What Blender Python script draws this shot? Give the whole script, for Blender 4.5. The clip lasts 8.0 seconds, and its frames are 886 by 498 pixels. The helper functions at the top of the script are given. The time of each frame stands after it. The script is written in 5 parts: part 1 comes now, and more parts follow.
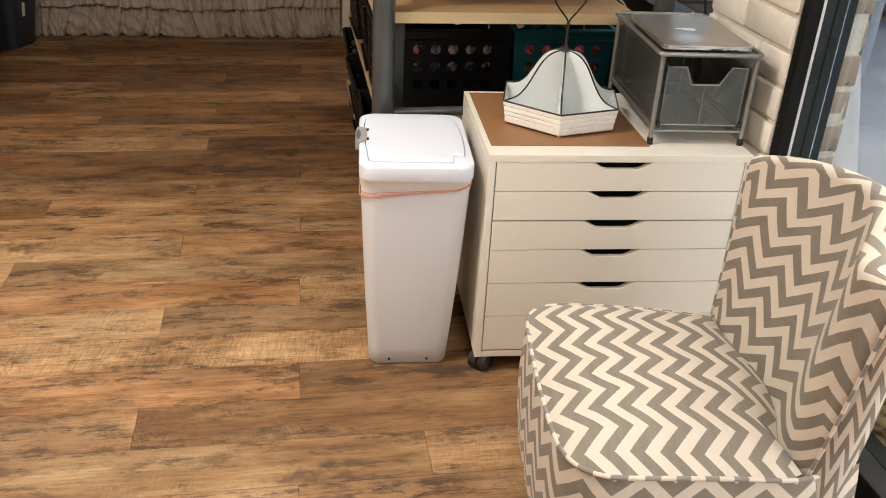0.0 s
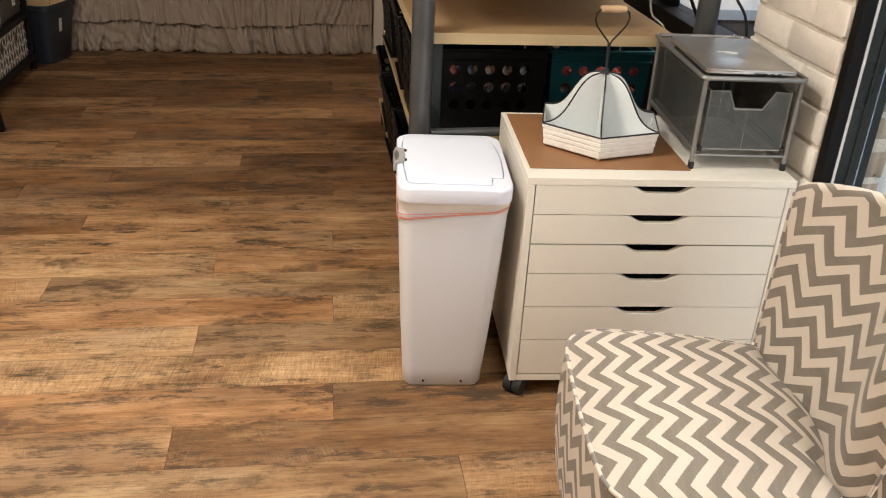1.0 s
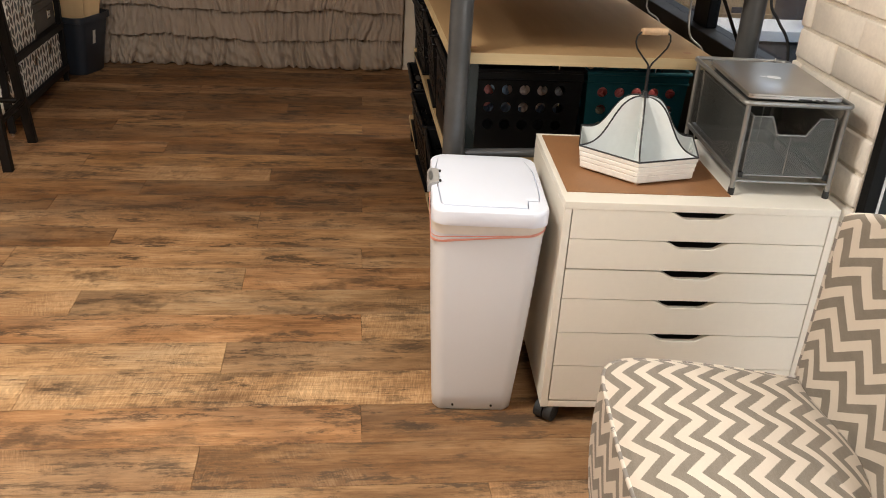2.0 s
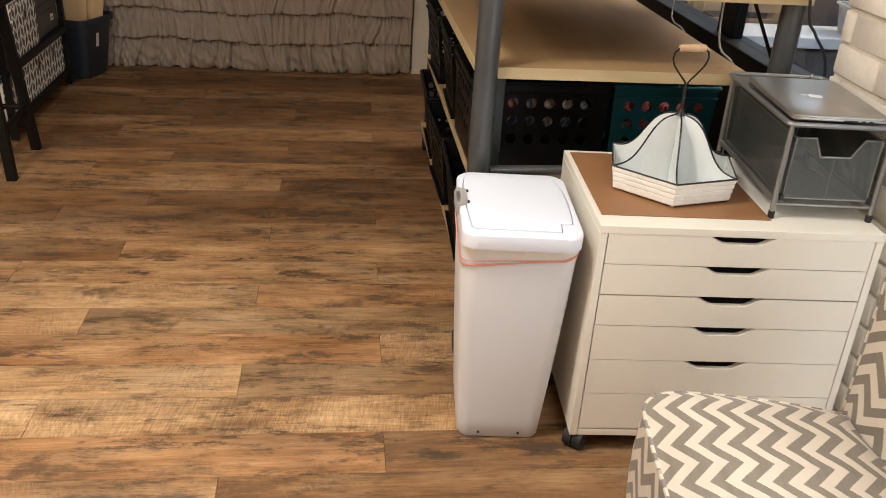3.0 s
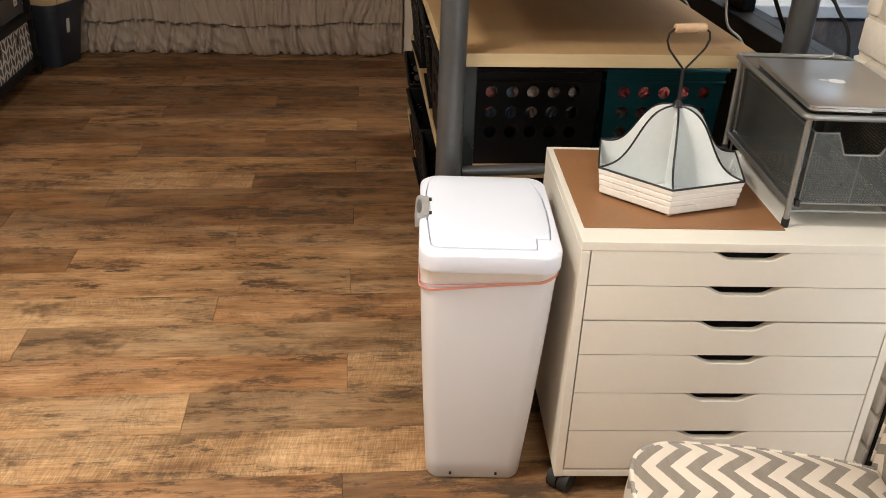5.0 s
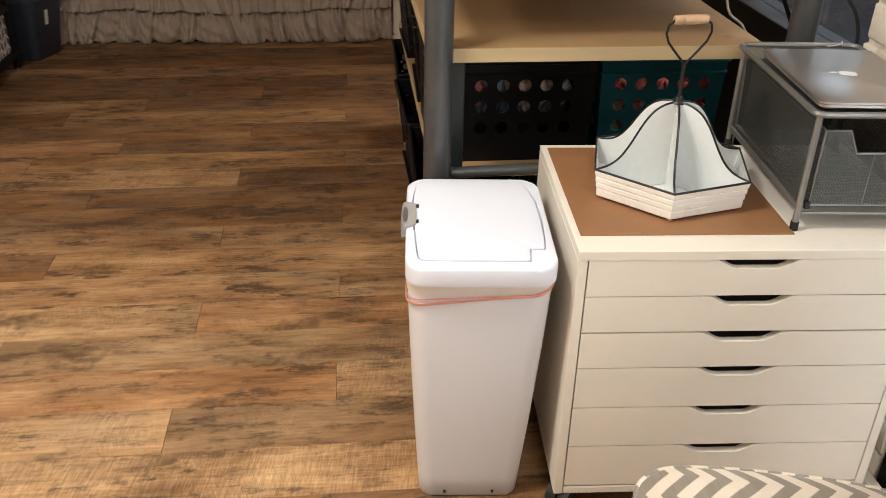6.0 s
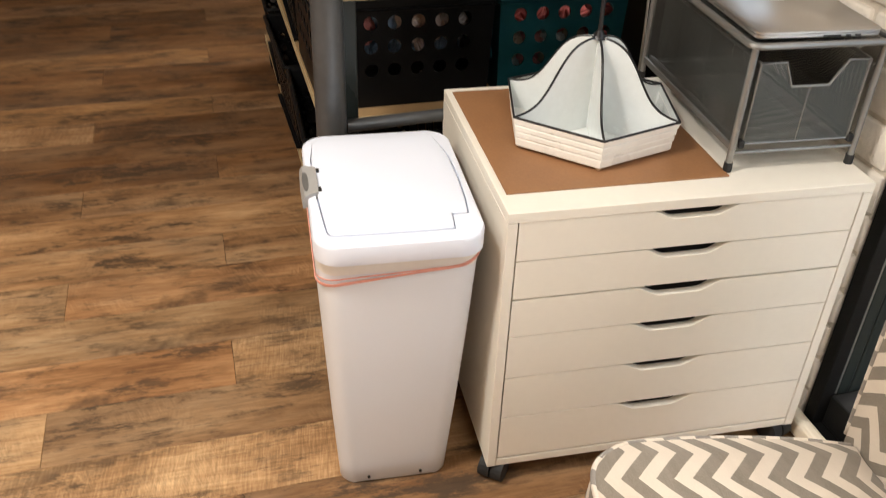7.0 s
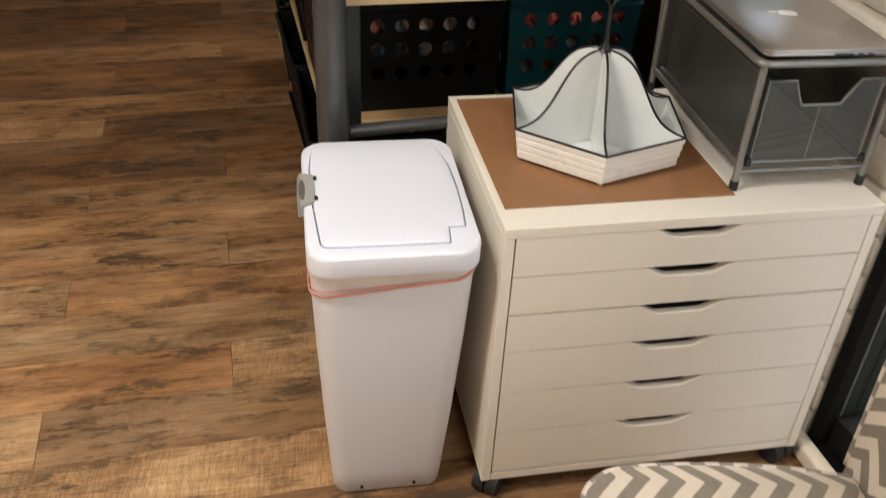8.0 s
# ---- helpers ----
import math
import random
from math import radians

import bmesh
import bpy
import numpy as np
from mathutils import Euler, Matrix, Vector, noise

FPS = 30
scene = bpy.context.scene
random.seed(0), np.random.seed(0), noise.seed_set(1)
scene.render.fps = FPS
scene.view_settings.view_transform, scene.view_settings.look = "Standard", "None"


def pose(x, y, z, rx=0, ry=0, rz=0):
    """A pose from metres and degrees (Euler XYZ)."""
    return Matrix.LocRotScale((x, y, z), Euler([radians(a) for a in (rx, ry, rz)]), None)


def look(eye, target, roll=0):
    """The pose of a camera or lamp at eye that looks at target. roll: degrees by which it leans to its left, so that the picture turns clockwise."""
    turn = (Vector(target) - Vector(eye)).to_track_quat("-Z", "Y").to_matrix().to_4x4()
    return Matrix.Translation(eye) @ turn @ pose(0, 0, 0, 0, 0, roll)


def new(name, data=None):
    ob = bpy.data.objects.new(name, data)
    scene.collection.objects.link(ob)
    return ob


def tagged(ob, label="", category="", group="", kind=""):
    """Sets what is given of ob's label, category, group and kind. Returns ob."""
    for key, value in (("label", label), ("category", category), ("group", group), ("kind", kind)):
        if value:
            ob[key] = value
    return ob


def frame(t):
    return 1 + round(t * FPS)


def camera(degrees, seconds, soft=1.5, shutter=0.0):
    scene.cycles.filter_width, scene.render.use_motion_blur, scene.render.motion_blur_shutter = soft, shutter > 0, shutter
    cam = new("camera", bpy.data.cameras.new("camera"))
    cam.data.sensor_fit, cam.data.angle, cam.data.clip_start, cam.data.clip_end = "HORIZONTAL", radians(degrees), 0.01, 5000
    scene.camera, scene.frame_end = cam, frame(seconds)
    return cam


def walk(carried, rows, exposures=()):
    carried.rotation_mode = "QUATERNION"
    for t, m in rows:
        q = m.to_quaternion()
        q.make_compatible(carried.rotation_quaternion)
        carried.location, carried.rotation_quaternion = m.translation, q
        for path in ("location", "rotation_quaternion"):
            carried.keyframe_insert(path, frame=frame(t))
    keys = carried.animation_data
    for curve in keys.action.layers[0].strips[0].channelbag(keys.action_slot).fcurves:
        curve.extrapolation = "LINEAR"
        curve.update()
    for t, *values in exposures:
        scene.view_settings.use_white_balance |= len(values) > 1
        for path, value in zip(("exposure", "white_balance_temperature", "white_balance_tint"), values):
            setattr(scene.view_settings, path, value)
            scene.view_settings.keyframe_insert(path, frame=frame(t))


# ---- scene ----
cam = camera(53.4, 8.0, soft=0.7, shutter=0.5)
PATH = [
    (0, (-0.007, 0.021, 1.424), (0.32, 1.761, 0.495), 3.0),
    (0.5, (-0.022, 0.031, 1.427), (0.285, 1.782, 0.511), 2.9),
    (1, (-0.041, 0.049, 1.433), (0.237, 1.812, 0.53), 3.0),
    (1.5, (-0.052, 0.07, 1.434), (0.195, 1.844, 0.545), 3.2),
    (1.7, (-0.056, 0.074, 1.435), (0.179, 1.852, 0.553), 3.2),
    (2.8, (-0.119, 0.177, 1.446), (0.116, 1.962, 0.573), 3.8),
    (3, (-0.137, 0.201, 1.454), (0.104, 1.979, 0.571), 3.8),
    (3.5, (-0.175, 0.251, 1.455), (0.079, 2.016, 0.55), 4.2),
    (4, (-0.169, 0.309, 1.445), (0.069, 2.075, 0.537), 4.5),
    (4.5, (-0.077, 0.414, 1.419), (0.143, 2.179, 0.504), 3.7),
    (4.7, (-0.014, 0.46, 1.411), (0.197, 2.22, 0.486), 2.9),
    (5.8, (0.055, 0.562, 1.412), (0.24, 2.302, 0.451), 1.7),
    (6, (0.058, 0.616, 1.417), (0.257, 2.349, 0.439), 1.2),
    (6.5, (0.037, 0.736, 1.411), (0.379, 2.428, 0.401), 1.3),
    (7, (0.015, 0.83, 1.386), (0.488, 2.42, 0.268), 2.2),
    (7.5, (0.03, 0.853, 1.387), (0.513, 2.389, 0.201), 3.1),
    (8, (0.061, 0.86, 1.403), (0.491, 2.45, 0.269), 2.9),
]
walk(cam, [(t, look(eye, target, roll)) for t, eye, target, roll in PATH],
     exposures=[(0, -0.08), (1.5, -0.08), (3, -0.05), (4.5, -0.06), (6.5, -0.02), (7, 0.02), (7.5, -0.30), (8, -0.36)])

# world and lights
world = bpy.data.worlds.new("sky")
scene.world = world
world.use_nodes = True
wn = world.node_tree.nodes
sky = wn.new("ShaderNodeTexSky")
sky.sky_type = "NISHITA"
sky.sun_disc = False
sky.sun_elevation = radians(38)
sky.sun_rotation = radians(70)
sky.air_density, sky.dust_density, sky.ozone_density = 1.0, 3.0, 1.0
world.node_tree.links.new(sky.outputs[0], wn["Background"].inputs[0])
wn["Background"].inputs[1].default_value = 0.24

sun_data = bpy.data.lights.new("sun", "SUN")
sun_data.energy, sun_data.angle, sun_data.color = 0.9, radians(14), (1.0, 0.95, 0.88)
sun = new("sun", sun_data)
sun.matrix_world = look((8, 2.2, 6.5), (1.2, 1.0, 0))

# ceiling lamps: each is (x, y, watts)
LAMPS = [(-0.70, 1.62, 34), (-1.75, 1.60, 35), (0.48, 0.80, 11)]
for lx, ly, watts in LAMPS:
    d = bpy.data.lights.new("ceiling_lamp", "AREA")
    d.shape, d.size, d.energy, d.spread, d.color = "DISK", 0.42, watts, radians(158), (1.0, 0.935, 0.845)
    new("ceiling_lamp", d).matrix_world = look((lx, ly, 2.515), (lx, ly, 0))


# daylight of the open sky in the glass door's opening, behind and beside the walk
door_sky = bpy.data.lights.new("door_sky", "AREA")
door_sky.shape, door_sky.size, door_sky.size_y, door_sky.energy, door_sky.color = "RECTANGLE", 1.7, 2.1, 32, (0.98, 0.98, 0.97)
new("door_sky", door_sky).matrix_world = look((1.24, -0.05, 1.06), (0.0, 0.25, 0.75))


# ---- materials
def nodes_of(name):
    m = bpy.data.materials.new(name)
    m.use_nodes = True
    return m, m.node_tree.nodes, m.node_tree.links, m.node_tree.nodes["Principled BSDF"]


def ramp(nodes, stops):
    r = nodes.new("ShaderNodeValToRGB")
    el = r.color_ramp.elements
    while len(el) < len(stops):
        el.new(0.5)
    for e, (p, c) in zip(el, stops):
        e.position = p
        e.color = (*c, 1) if len(c) == 3 else c
    return r


def math_node(nodes, links, op, a, b=None, c=None):
    n = nodes.new("ShaderNodeMath")
    n.operation = op
    for i, v in enumerate((a, b, c)):
        if v is None:
            continue
        if isinstance(v, (int, float)):
            n.inputs[i].default_value = v
        else:
            links.new(v, n.inputs[i])
    return n.outputs[0]


def mix_node(nodes, links, fac, a, b, blend="MIX"):
    n = nodes.new("ShaderNodeMix")
    n.data_type, n.blend_type = "RGBA", blend
    for sock, v in ((n.inputs[0], fac), (n.inputs[6], a), (n.inputs[7], b)):
        if isinstance(v, (int, float)):
            sock.default_value = v
        elif isinstance(v, tuple):
            sock.default_value = (*v, 1)
        else:
            links.new(v, sock)
    return n.outputs[2]


def noise_node(nodes, links, coord, scale, detail=4, rough=0.55, stretch=None):
    if stretch:
        mp = nodes.new("ShaderNodeMapping")
        mp.inputs["Scale"].default_value = stretch
        links.new(coord, mp.inputs[0])
        coord = mp.outputs[0]
    n = nodes.new("ShaderNodeTexNoise")
    n.inputs["Scale"].default_value, n.inputs["Detail"].default_value, n.inputs["Roughness"].default_value = scale, detail, rough
    links.new(coord, n.inputs["Vector"])
    return n.outputs["Fac"]


def bump_node(nodes, links, height, strength, distance, bsdf):
    b = nodes.new("ShaderNodeBump")
    b.inputs["Strength"].default_value, b.inputs["Distance"].default_value = strength, distance
    links.new(height, b.inputs["Height"])
    links.new(b.outputs[0], bsdf.inputs["Normal"])


def plain(name, colour, rough=0.5, metal=0.0, vary=0.12, grain=60, blotch=4, bump=0.15, dist=0.001, rough_vary=0.12, dirt=None, spec=0.5):
    """A paint, plastic, metal or cloth with a broad and a fine variation and a slight relief."""
    m, n, l, b = nodes_of(name)
    co = n.new("ShaderNodeTexCoord").outputs["Object"]
    big, small = noise_node(n, l, co, blotch, 5), noise_node(n, l, co, grain, 3)
    both = math_node(n, l, "ADD", math_node(n, l, "MULTIPLY", big, 0.6), math_node(n, l, "MULTIPLY", small, 0.4))
    lo = tuple(c * (1 - vary) for c in colour)
    hi = tuple(min(1, c * (1 + vary)) for c in colour)
    r = ramp(n, [(0.3, lo), (0.7, hi)])
    l.new(both, r.inputs[0])
    col = r.outputs[0]
    if dirt:
        spots = noise_node(n, l, co, dirt[0], 6, 0.7)
        rr = ramp(n, [(dirt[1], (0, 0, 0)), (dirt[1] + 0.08, (1, 1, 1))])
        l.new(spots, rr.inputs[0])
        col = mix_node(n, l, rr.outputs[0], col, dirt[2])
    l.new(col, b.inputs["Base Color"])
    b.inputs["Metallic"].default_value = metal
    b.inputs["Specular IOR Level"].default_value = spec
    rv = n.new("ShaderNodeMapRange")
    rv.inputs["To Min"].default_value, rv.inputs["To Max"].default_value = max(0.03, rough - rough_vary), min(1, rough + rough_vary)
    l.new(big, rv.inputs[0])
    l.new(rv.outputs[0], b.inputs["Roughness"])
    bump_node(n, l, small, bump, dist, b)
    return m


def plank_material():
    """Rustic oak laminate: tone from the piece's own colour, long grain, cracks, dark smudges and saw marks."""
    m, n, l, b = nodes_of("rustic_oak_laminate")
    geo = n.new("ShaderNodeTexCoord").outputs["Object"]
    info = n.new("ShaderNodeObjectInfo")
    comb = n.new("ShaderNodeCombineXYZ")
    for i in range(3):
        l.new(info.outputs["Random"], comb.inputs[i])
    shift = n.new("ShaderNodeVectorMath")
    shift.operation = "MULTIPLY_ADD"
    l.new(comb.outputs[0], shift.inputs[0])
    shift.inputs[1].default_value = (37, 61, 23)
    l.new(geo, shift.inputs[2])
    co = shift.outputs[0]

    def steps(value, a, b, lo=0.0, hi=1.0):
        r = ramp(n, [(a, (lo, lo, lo)), (b, (hi, hi, hi))])
        l.new(value, r.inputs[0])
        return r.outputs[0]

    def times(a, b):
        return math_node(n, l, "MULTIPLY", a, b)

    fibre = noise_node(n, l, co, 150, 5, 0.7, (0.07, 1, 1))
    streak = noise_node(n, l, co, 17, 7, 0.62, (0.16, 1, 1))
    cloud = noise_node(n, l, co, 5.5, 5, 0.6, (0.42, 1, 1))
    smudge = noise_node(n, l, co, 19, 9, 0.78, (0.34, 1, 1))
    hue = noise_node(n, l, co, 4.2, 5, 0.6, (0.40, 1, 1))
    base = ramp(n, [(0.28, (0.150, 0.076, 0.034)), (0.43, (0.275, 0.150, 0.068)), (0.55, (0.385, 0.223, 0.106)), (0.72, (0.54, 0.350, 0.185))])
    v = math_node(n, l, "ADD", math_node(n, l, "ADD", times(fibre, 0.28), times(cloud, 0.36)), times(streak, 0.36))
    l.new(math_node(n, l, "MULTIPLY_ADD", math_node(n, l, "SUBTRACT", v, 0.5), 1.75, 0.51), base.inputs[0])
    col = mix_node(n, l, 1.0, base.outputs[0], info.outputs["Color"], "MULTIPLY")
    # greyed, weathered stretches
    col = mix_node(n, l, times(steps(hue, 0.46, 0.66), math_node(n, l, "MULTIPLY_ADD", streak, 0.75, 0.0)), col, (0.225, 0.163, 0.106))
    # saw marks: short slanted nicks across the plank, in patches; some planks are sawn all over
    sawn, hatch = None, None
    for angle, at, patch_scale in ((9, 0.0, 4.0), (-17, 3.7, 5.2)):
        mp = n.new("ShaderNodeMapping")
        mp.inputs["Rotation"].default_value = (0, 0, radians(angle))
        mp.inputs["Location"].default_value = (at, at * 1.7, 0)
        l.new(co, mp.inputs[0])
        nick = noise_node(n, l, mp.outputs[0], 250, 3, 0.6, (1, 0.085, 1))
        patch = noise_node(n, l, mp.outputs[0], patch_scale, 4, 0.6, (0.6, 1, 1))
        where = math_node(n, l, "MAXIMUM", steps(patch, 0.53, 0.66, 0.0, 0.8), info.outputs["Alpha"] if at == 0.0 else 0.0)
        s = times(math_node(n, l, "SUBTRACT", nick, 0.5), where)
        hatch = s if hatch is None else math_node(n, l, "ADD", hatch, s)
        lit = times(steps(nick, 0.52, 0.64), where)
        sawn = lit if sawn is None else math_node(n, l, "MAXIMUM", sawn, lit)
    shade = math_node(n, l, "MULTIPLY_ADD", hatch, 1.25, 1.0)
    tint = n.new("ShaderNodeCombineXYZ")
    for i in range(3):
        l.new(shade, tint.inputs[i])
    col = mix_node(n, l, 1.0, col, tint.outputs[0], "MULTIPLY")
    col = mix_node(n, l, times(sawn, 0.12), col, (0.50, 0.39, 0.25))
    # dark smudges, clustered and broken up by the grain
    dark = times(times(steps(smudge, 0.50, 0.575), steps(cloud, 0.44, 0.60, 1.0, 0.18)), steps(streak, 0.30, 0.55, 0.5))
    col = mix_node(n, l, times(dark, 0.86), col, (0.058, 0.038, 0.024))
    # fine dark flecks where the face was worn down to the grain
    grit = noise_node(n, l, co, 62, 6, 0.7, (0.22, 1, 1))
    worn = times(times(steps(grit, 0.54, 0.60), steps(hue, 0.42, 0.58, 0.25)), steps(smudge, 0.40, 0.54))
    col = mix_node(n, l, times(worn, 0.60), col, (0.070, 0.045, 0.028))
    # knots: sparse soft ovals with a darker heart
    vor = n.new("ShaderNodeTexVoronoi")
    vor.inputs["Scale"].default_value = 3.4
    squeeze = n.new("ShaderNodeMapping")
    squeeze.inputs["Scale"].default_value = (0.62, 1.15, 1)
    l.new(co, squeeze.inputs[0])
    wander = n.new("ShaderNodeVectorMath")
    wander.operation = "MULTIPLY_ADD"
    rough = n.new("ShaderNodeTexNoise")
    rough.inputs["Scale"].default_value, rough.inputs["Detail"].default_value = 26, 4
    l.new(co, rough.inputs["Vector"])
    l.new(rough.outputs["Color"], wander.inputs[0])
    wander.inputs[1].default_value = (0.16, 0.16, 0.0)
    l.new(squeeze.outputs[0], wander.inputs[2])
    l.new(wander.outputs[0], vor.inputs["Vector"])
    pick = n.new("ShaderNodeSeparateXYZ")
    l.new(vor.outputs["Color"], pick.inputs[0])
    few = math_node(n, l, "GREATER_THAN", pick.outputs[0], 0.30)
    knot = times(steps(vor.outputs["Distance"], 0.04, 0.21, 1.0, 0.0), few)
    col = mix_node(n, l, times(knot, 0.74), col, (0.075, 0.045, 0.026))
    # thin broken cracks along the grain
    crack = noise_node(n, l, co, 34, 6, 0.62, (0.035, 1, 1))
    line = times(steps(math_node(n, l, "ABSOLUTE", math_node(n, l, "SUBTRACT", crack, 0.5)), 0.004, 0.018, 1.0, 0.0), times(steps(hue, 0.44, 0.56), steps(smudge, 0.44, 0.56)))
    col = mix_node(n, l, times(line, 0.60), col, (0.045, 0.028, 0.017))
    l.new(col, b.inputs["Base Color"])
    rr = n.new("ShaderNodeMapRange")
    rr.inputs["To Min"].default_value, rr.inputs["To Max"].default_value = 0.50, 0.74
    l.new(streak, rr.inputs[0])
    l.new(rr.outputs[0], b.inputs["Roughness"])
    b.inputs["Specular IOR Level"].default_value = 0.25
    h = math_node(n, l, "SUBTRACT", math_node(n, l, "ADD", fibre, times(sawn, 0.5)), times(line, 0.8))
    bump_node(n, l, h, 0.30, 0.0014, b)
    return m


def chevron_material(name, light, dark, period=0.099, swing=0.047, step=0.0545):
    """Woven cotton with printed zigzag bands, laid out on the seam coordinates in metres."""
    m, n, l, b = nodes_of(name)
    uv = n.new("ShaderNodeUVMap").outputs[0]
    co = n.new("ShaderNodeTexCoord").outputs["Object"]
    sep = n.new("ShaderNodeSeparateXYZ")
    l.new(uv, sep.inputs[0])
    tri = math_node(n, l, "PINGPONG", sep.outputs[0], period / 2)
    y = math_node(n, l, "MULTIPLY_ADD", tri, swing / (period / 2), sep.outputs[1])
    wob = noise_node(n, l, co, 220, 2)
    y = math_node(n, l, "ADD", y, math_node(n, l, "MULTIPLY_ADD", wob, 0.0024, -0.0012))
    fr = math_node(n, l, "FRACT", math_node(n, l, "DIVIDE", y, step))
    band = ramp(n, [(0.485, (0, 0, 0)), (0.515, (1, 1, 1))])
    l.new(fr, band.inputs[0])
    end = ramp(n, [(0.0, (1, 1, 1)), (0.02, (0, 0, 0))])
    weave = noise_node(n, l, co, 900, 2, 0.5, (1, 0.25, 1))
    slub = noise_node(n, l, co, 60, 4, 0.6, (1, 0.08, 0.3))
    wv = math_node(n, l, "ADD", math_node(n, l, "MULTIPLY", weave, 0.5), math_node(n, l, "MULTIPLY", slub, 0.5))
    lr = ramp(n, [(0.3, tuple(c * 0.9 for c in light)), (0.7, light)])
    kr = ramp(n, [(0.3, tuple(c * 0.78 for c in dark)), (0.72, tuple(c * 1.2 for c in dark))])
    l.new(wv, lr.inputs[0])
    l.new(wv, kr.inputs[0])
    l.new(mix_node(n, l, band.outputs[0], lr.outputs[0], kr.outputs[0]), b.inputs["Base Color"])
    b.inputs["Roughness"].default_value = 0.9
    b.inputs["Specular IOR Level"].default_value = 0.15
    b.inputs["Sheen Weight"].default_value = 0.15
    bump_node(n, l, weave, 0.3, 0.0008, b)
    return m


def leaf_material():
    """Printed canvas: slanted leaf cells in brown, taupe and slate between off-white veins."""
    m, n, l, b = nodes_of("leaf_print_canvas")
    uv = n.new("ShaderNodeUVMap").outputs[0]
    sep = n.new("ShaderNodeSeparateXYZ")
    l.new(uv, sep.inputs[0])
    tri = math_node(n, l, "PINGPONG", sep.outputs[0], 0.043)
    y = math_node(n, l, "MULTIPLY_ADD", tri, 0.85, sep.outputs[1])
    comb = n.new("ShaderNodeCombineXYZ")
    l.new(y, comb.inputs[0])
    l.new(sep.outputs[0], comb.inputs[1])
    br = n.new("ShaderNodeTexBrick")
    br.offset = 0.0
    br.inputs["Scale"].default_value = 1.0
    br.inputs["Brick Width"].default_value, br.inputs["Row Height"].default_value, br.inputs["Mortar Size"].default_value = 0.050, 0.043, 0.0068
    br.inputs["Mortar Smooth"].default_value = 0.1
    br.inputs["Color1"].default_value, br.inputs["Color2"].default_value, br.inputs["Mortar"].default_value = (0.105, 0.075, 0.054, 1), (0.13, 0.15, 0.145, 1), (0.84, 0.79, 0.70, 1)
    l.new(comb.outputs[0], br.inputs["Vector"])
    co = n.new("ShaderNodeTexCoord").outputs["Object"]
    f = noise_node(n, l, co, 300, 2)
    l.new(mix_node(n, l, math_node(n, l, "MULTIPLY", f, 0.15), br.outputs[0], (0.3, 0.26, 0.22)), b.inputs["Base Color"])
    b.inputs["Roughness"].default_value = 0.85
    bump_node(n, l, f, 0.2, 0.001, b)
    return m


def wood_material(name, dark, light, scale=7.0, rough=0.5, axis=(0.08, 1, 1)):
    m, n, l, b = nodes_of(name)
    co = n.new("ShaderNodeTexCoord").outputs["Object"]
    g = noise_node(n, l, co, scale * 3, 7, 0.65, axis)
    w = noise_node(n, l, co, scale * 0.6, 4, 0.5)
    v = math_node(n, l, "ADD", math_node(n, l, "MULTIPLY", g, 0.6), math_node(n, l, "MULTIPLY", w, 0.4))
    r = ramp(n, [(0.32, dark), (0.66, light)])
    l.new(v, r.inputs[0])
    l.new(r.outputs[0], b.inputs["Base Color"])
    b.inputs["Roughness"].default_value = rough
    bump_node(n, l, g, 0.12, 0.001, b)
    return m


def mesh_material():
    """Silver-grey wire mesh: diamond openings in a painted sheet."""
    m, n, l, b = nodes_of("wire_mesh")
    b.inputs["Base Color"].default_value = (0.13, 0.134, 0.126, 1)
    b.inputs["Metallic"].default_value, b.inputs["Roughness"].default_value = 0.6, 0.42
    co = n.new("ShaderNodeUVMap").outputs[0]
    sep = n.new("ShaderNodeSeparateXYZ")
    l.new(co, sep.inputs[0])
    d1 = math_node(n, l, "PINGPONG", math_node(n, l, "MULTIPLY_ADD", sep.outputs[1], 1.7, sep.outputs[0]), 0.0029)
    d2 = math_node(n, l, "PINGPONG", math_node(n, l, "MULTIPLY_ADD", sep.outputs[1], -1.7, sep.outputs[0]), 0.0029)
    low = math_node(n, l, "MINIMUM", d1, d2)
    wire = math_node(n, l, "LESS_THAN", low, 0.00105)
    t = n.new("ShaderNodeBsdfTransparent")
    mx = n.new("ShaderNodeMixShader")
    l.new(wire, mx.inputs[0])
    l.new(t.outputs[0], mx.inputs[1])
    l.new(b.outputs[0], mx.inputs[2])
    l.new(mx.outputs[0], n["Material Output"].inputs["Surface"])
    return m


def glass_material():
    m, n, l, b = nodes_of("window_glass")
    b.inputs["Base Color"].default_value = (0.92, 0.96, 0.95, 1)
    b.inputs["Transmission Weight"].default_value = 1.0
    b.inputs["Roughness"].default_value = 0.01
    b.inputs["IOR"].default_value = 1.45
    return m


MAT_PLANK = plank_material()
MAT_GAP = plain("floor_underlay", (0.03, 0.02, 0.012), 0.9)
MAT_CHEVRON = chevron_material("chevron_cotton", (0.63, 0.552, 0.462), (0.222, 0.192, 0.155))
MAT_PIPING = chevron_material("chevron_piping", (0.64, 0.562, 0.478), (0.24, 0.215, 0.19), 0.05, 0.0, 0.05)
MAT_LEAF = leaf_material()
MAT_WHITE = plain("white_foil_board", (0.83, 0.785, 0.69), 0.42, vary=0.025, bump=0.04, blotch=2)
MAT_PAD = plain("brown_hardboard", (0.30, 0.148, 0.066), 0.5, vary=0.14, grain=220, blotch=14, bump=0.12, dirt=(18, 0.68, (0.38, 0.22, 0.12)))
MAT_CAN = plain("white_plastic", (0.75, 0.765, 0.80), 0.38, vary=0.02, grain=500, bump=0.10, dist=0.0004)
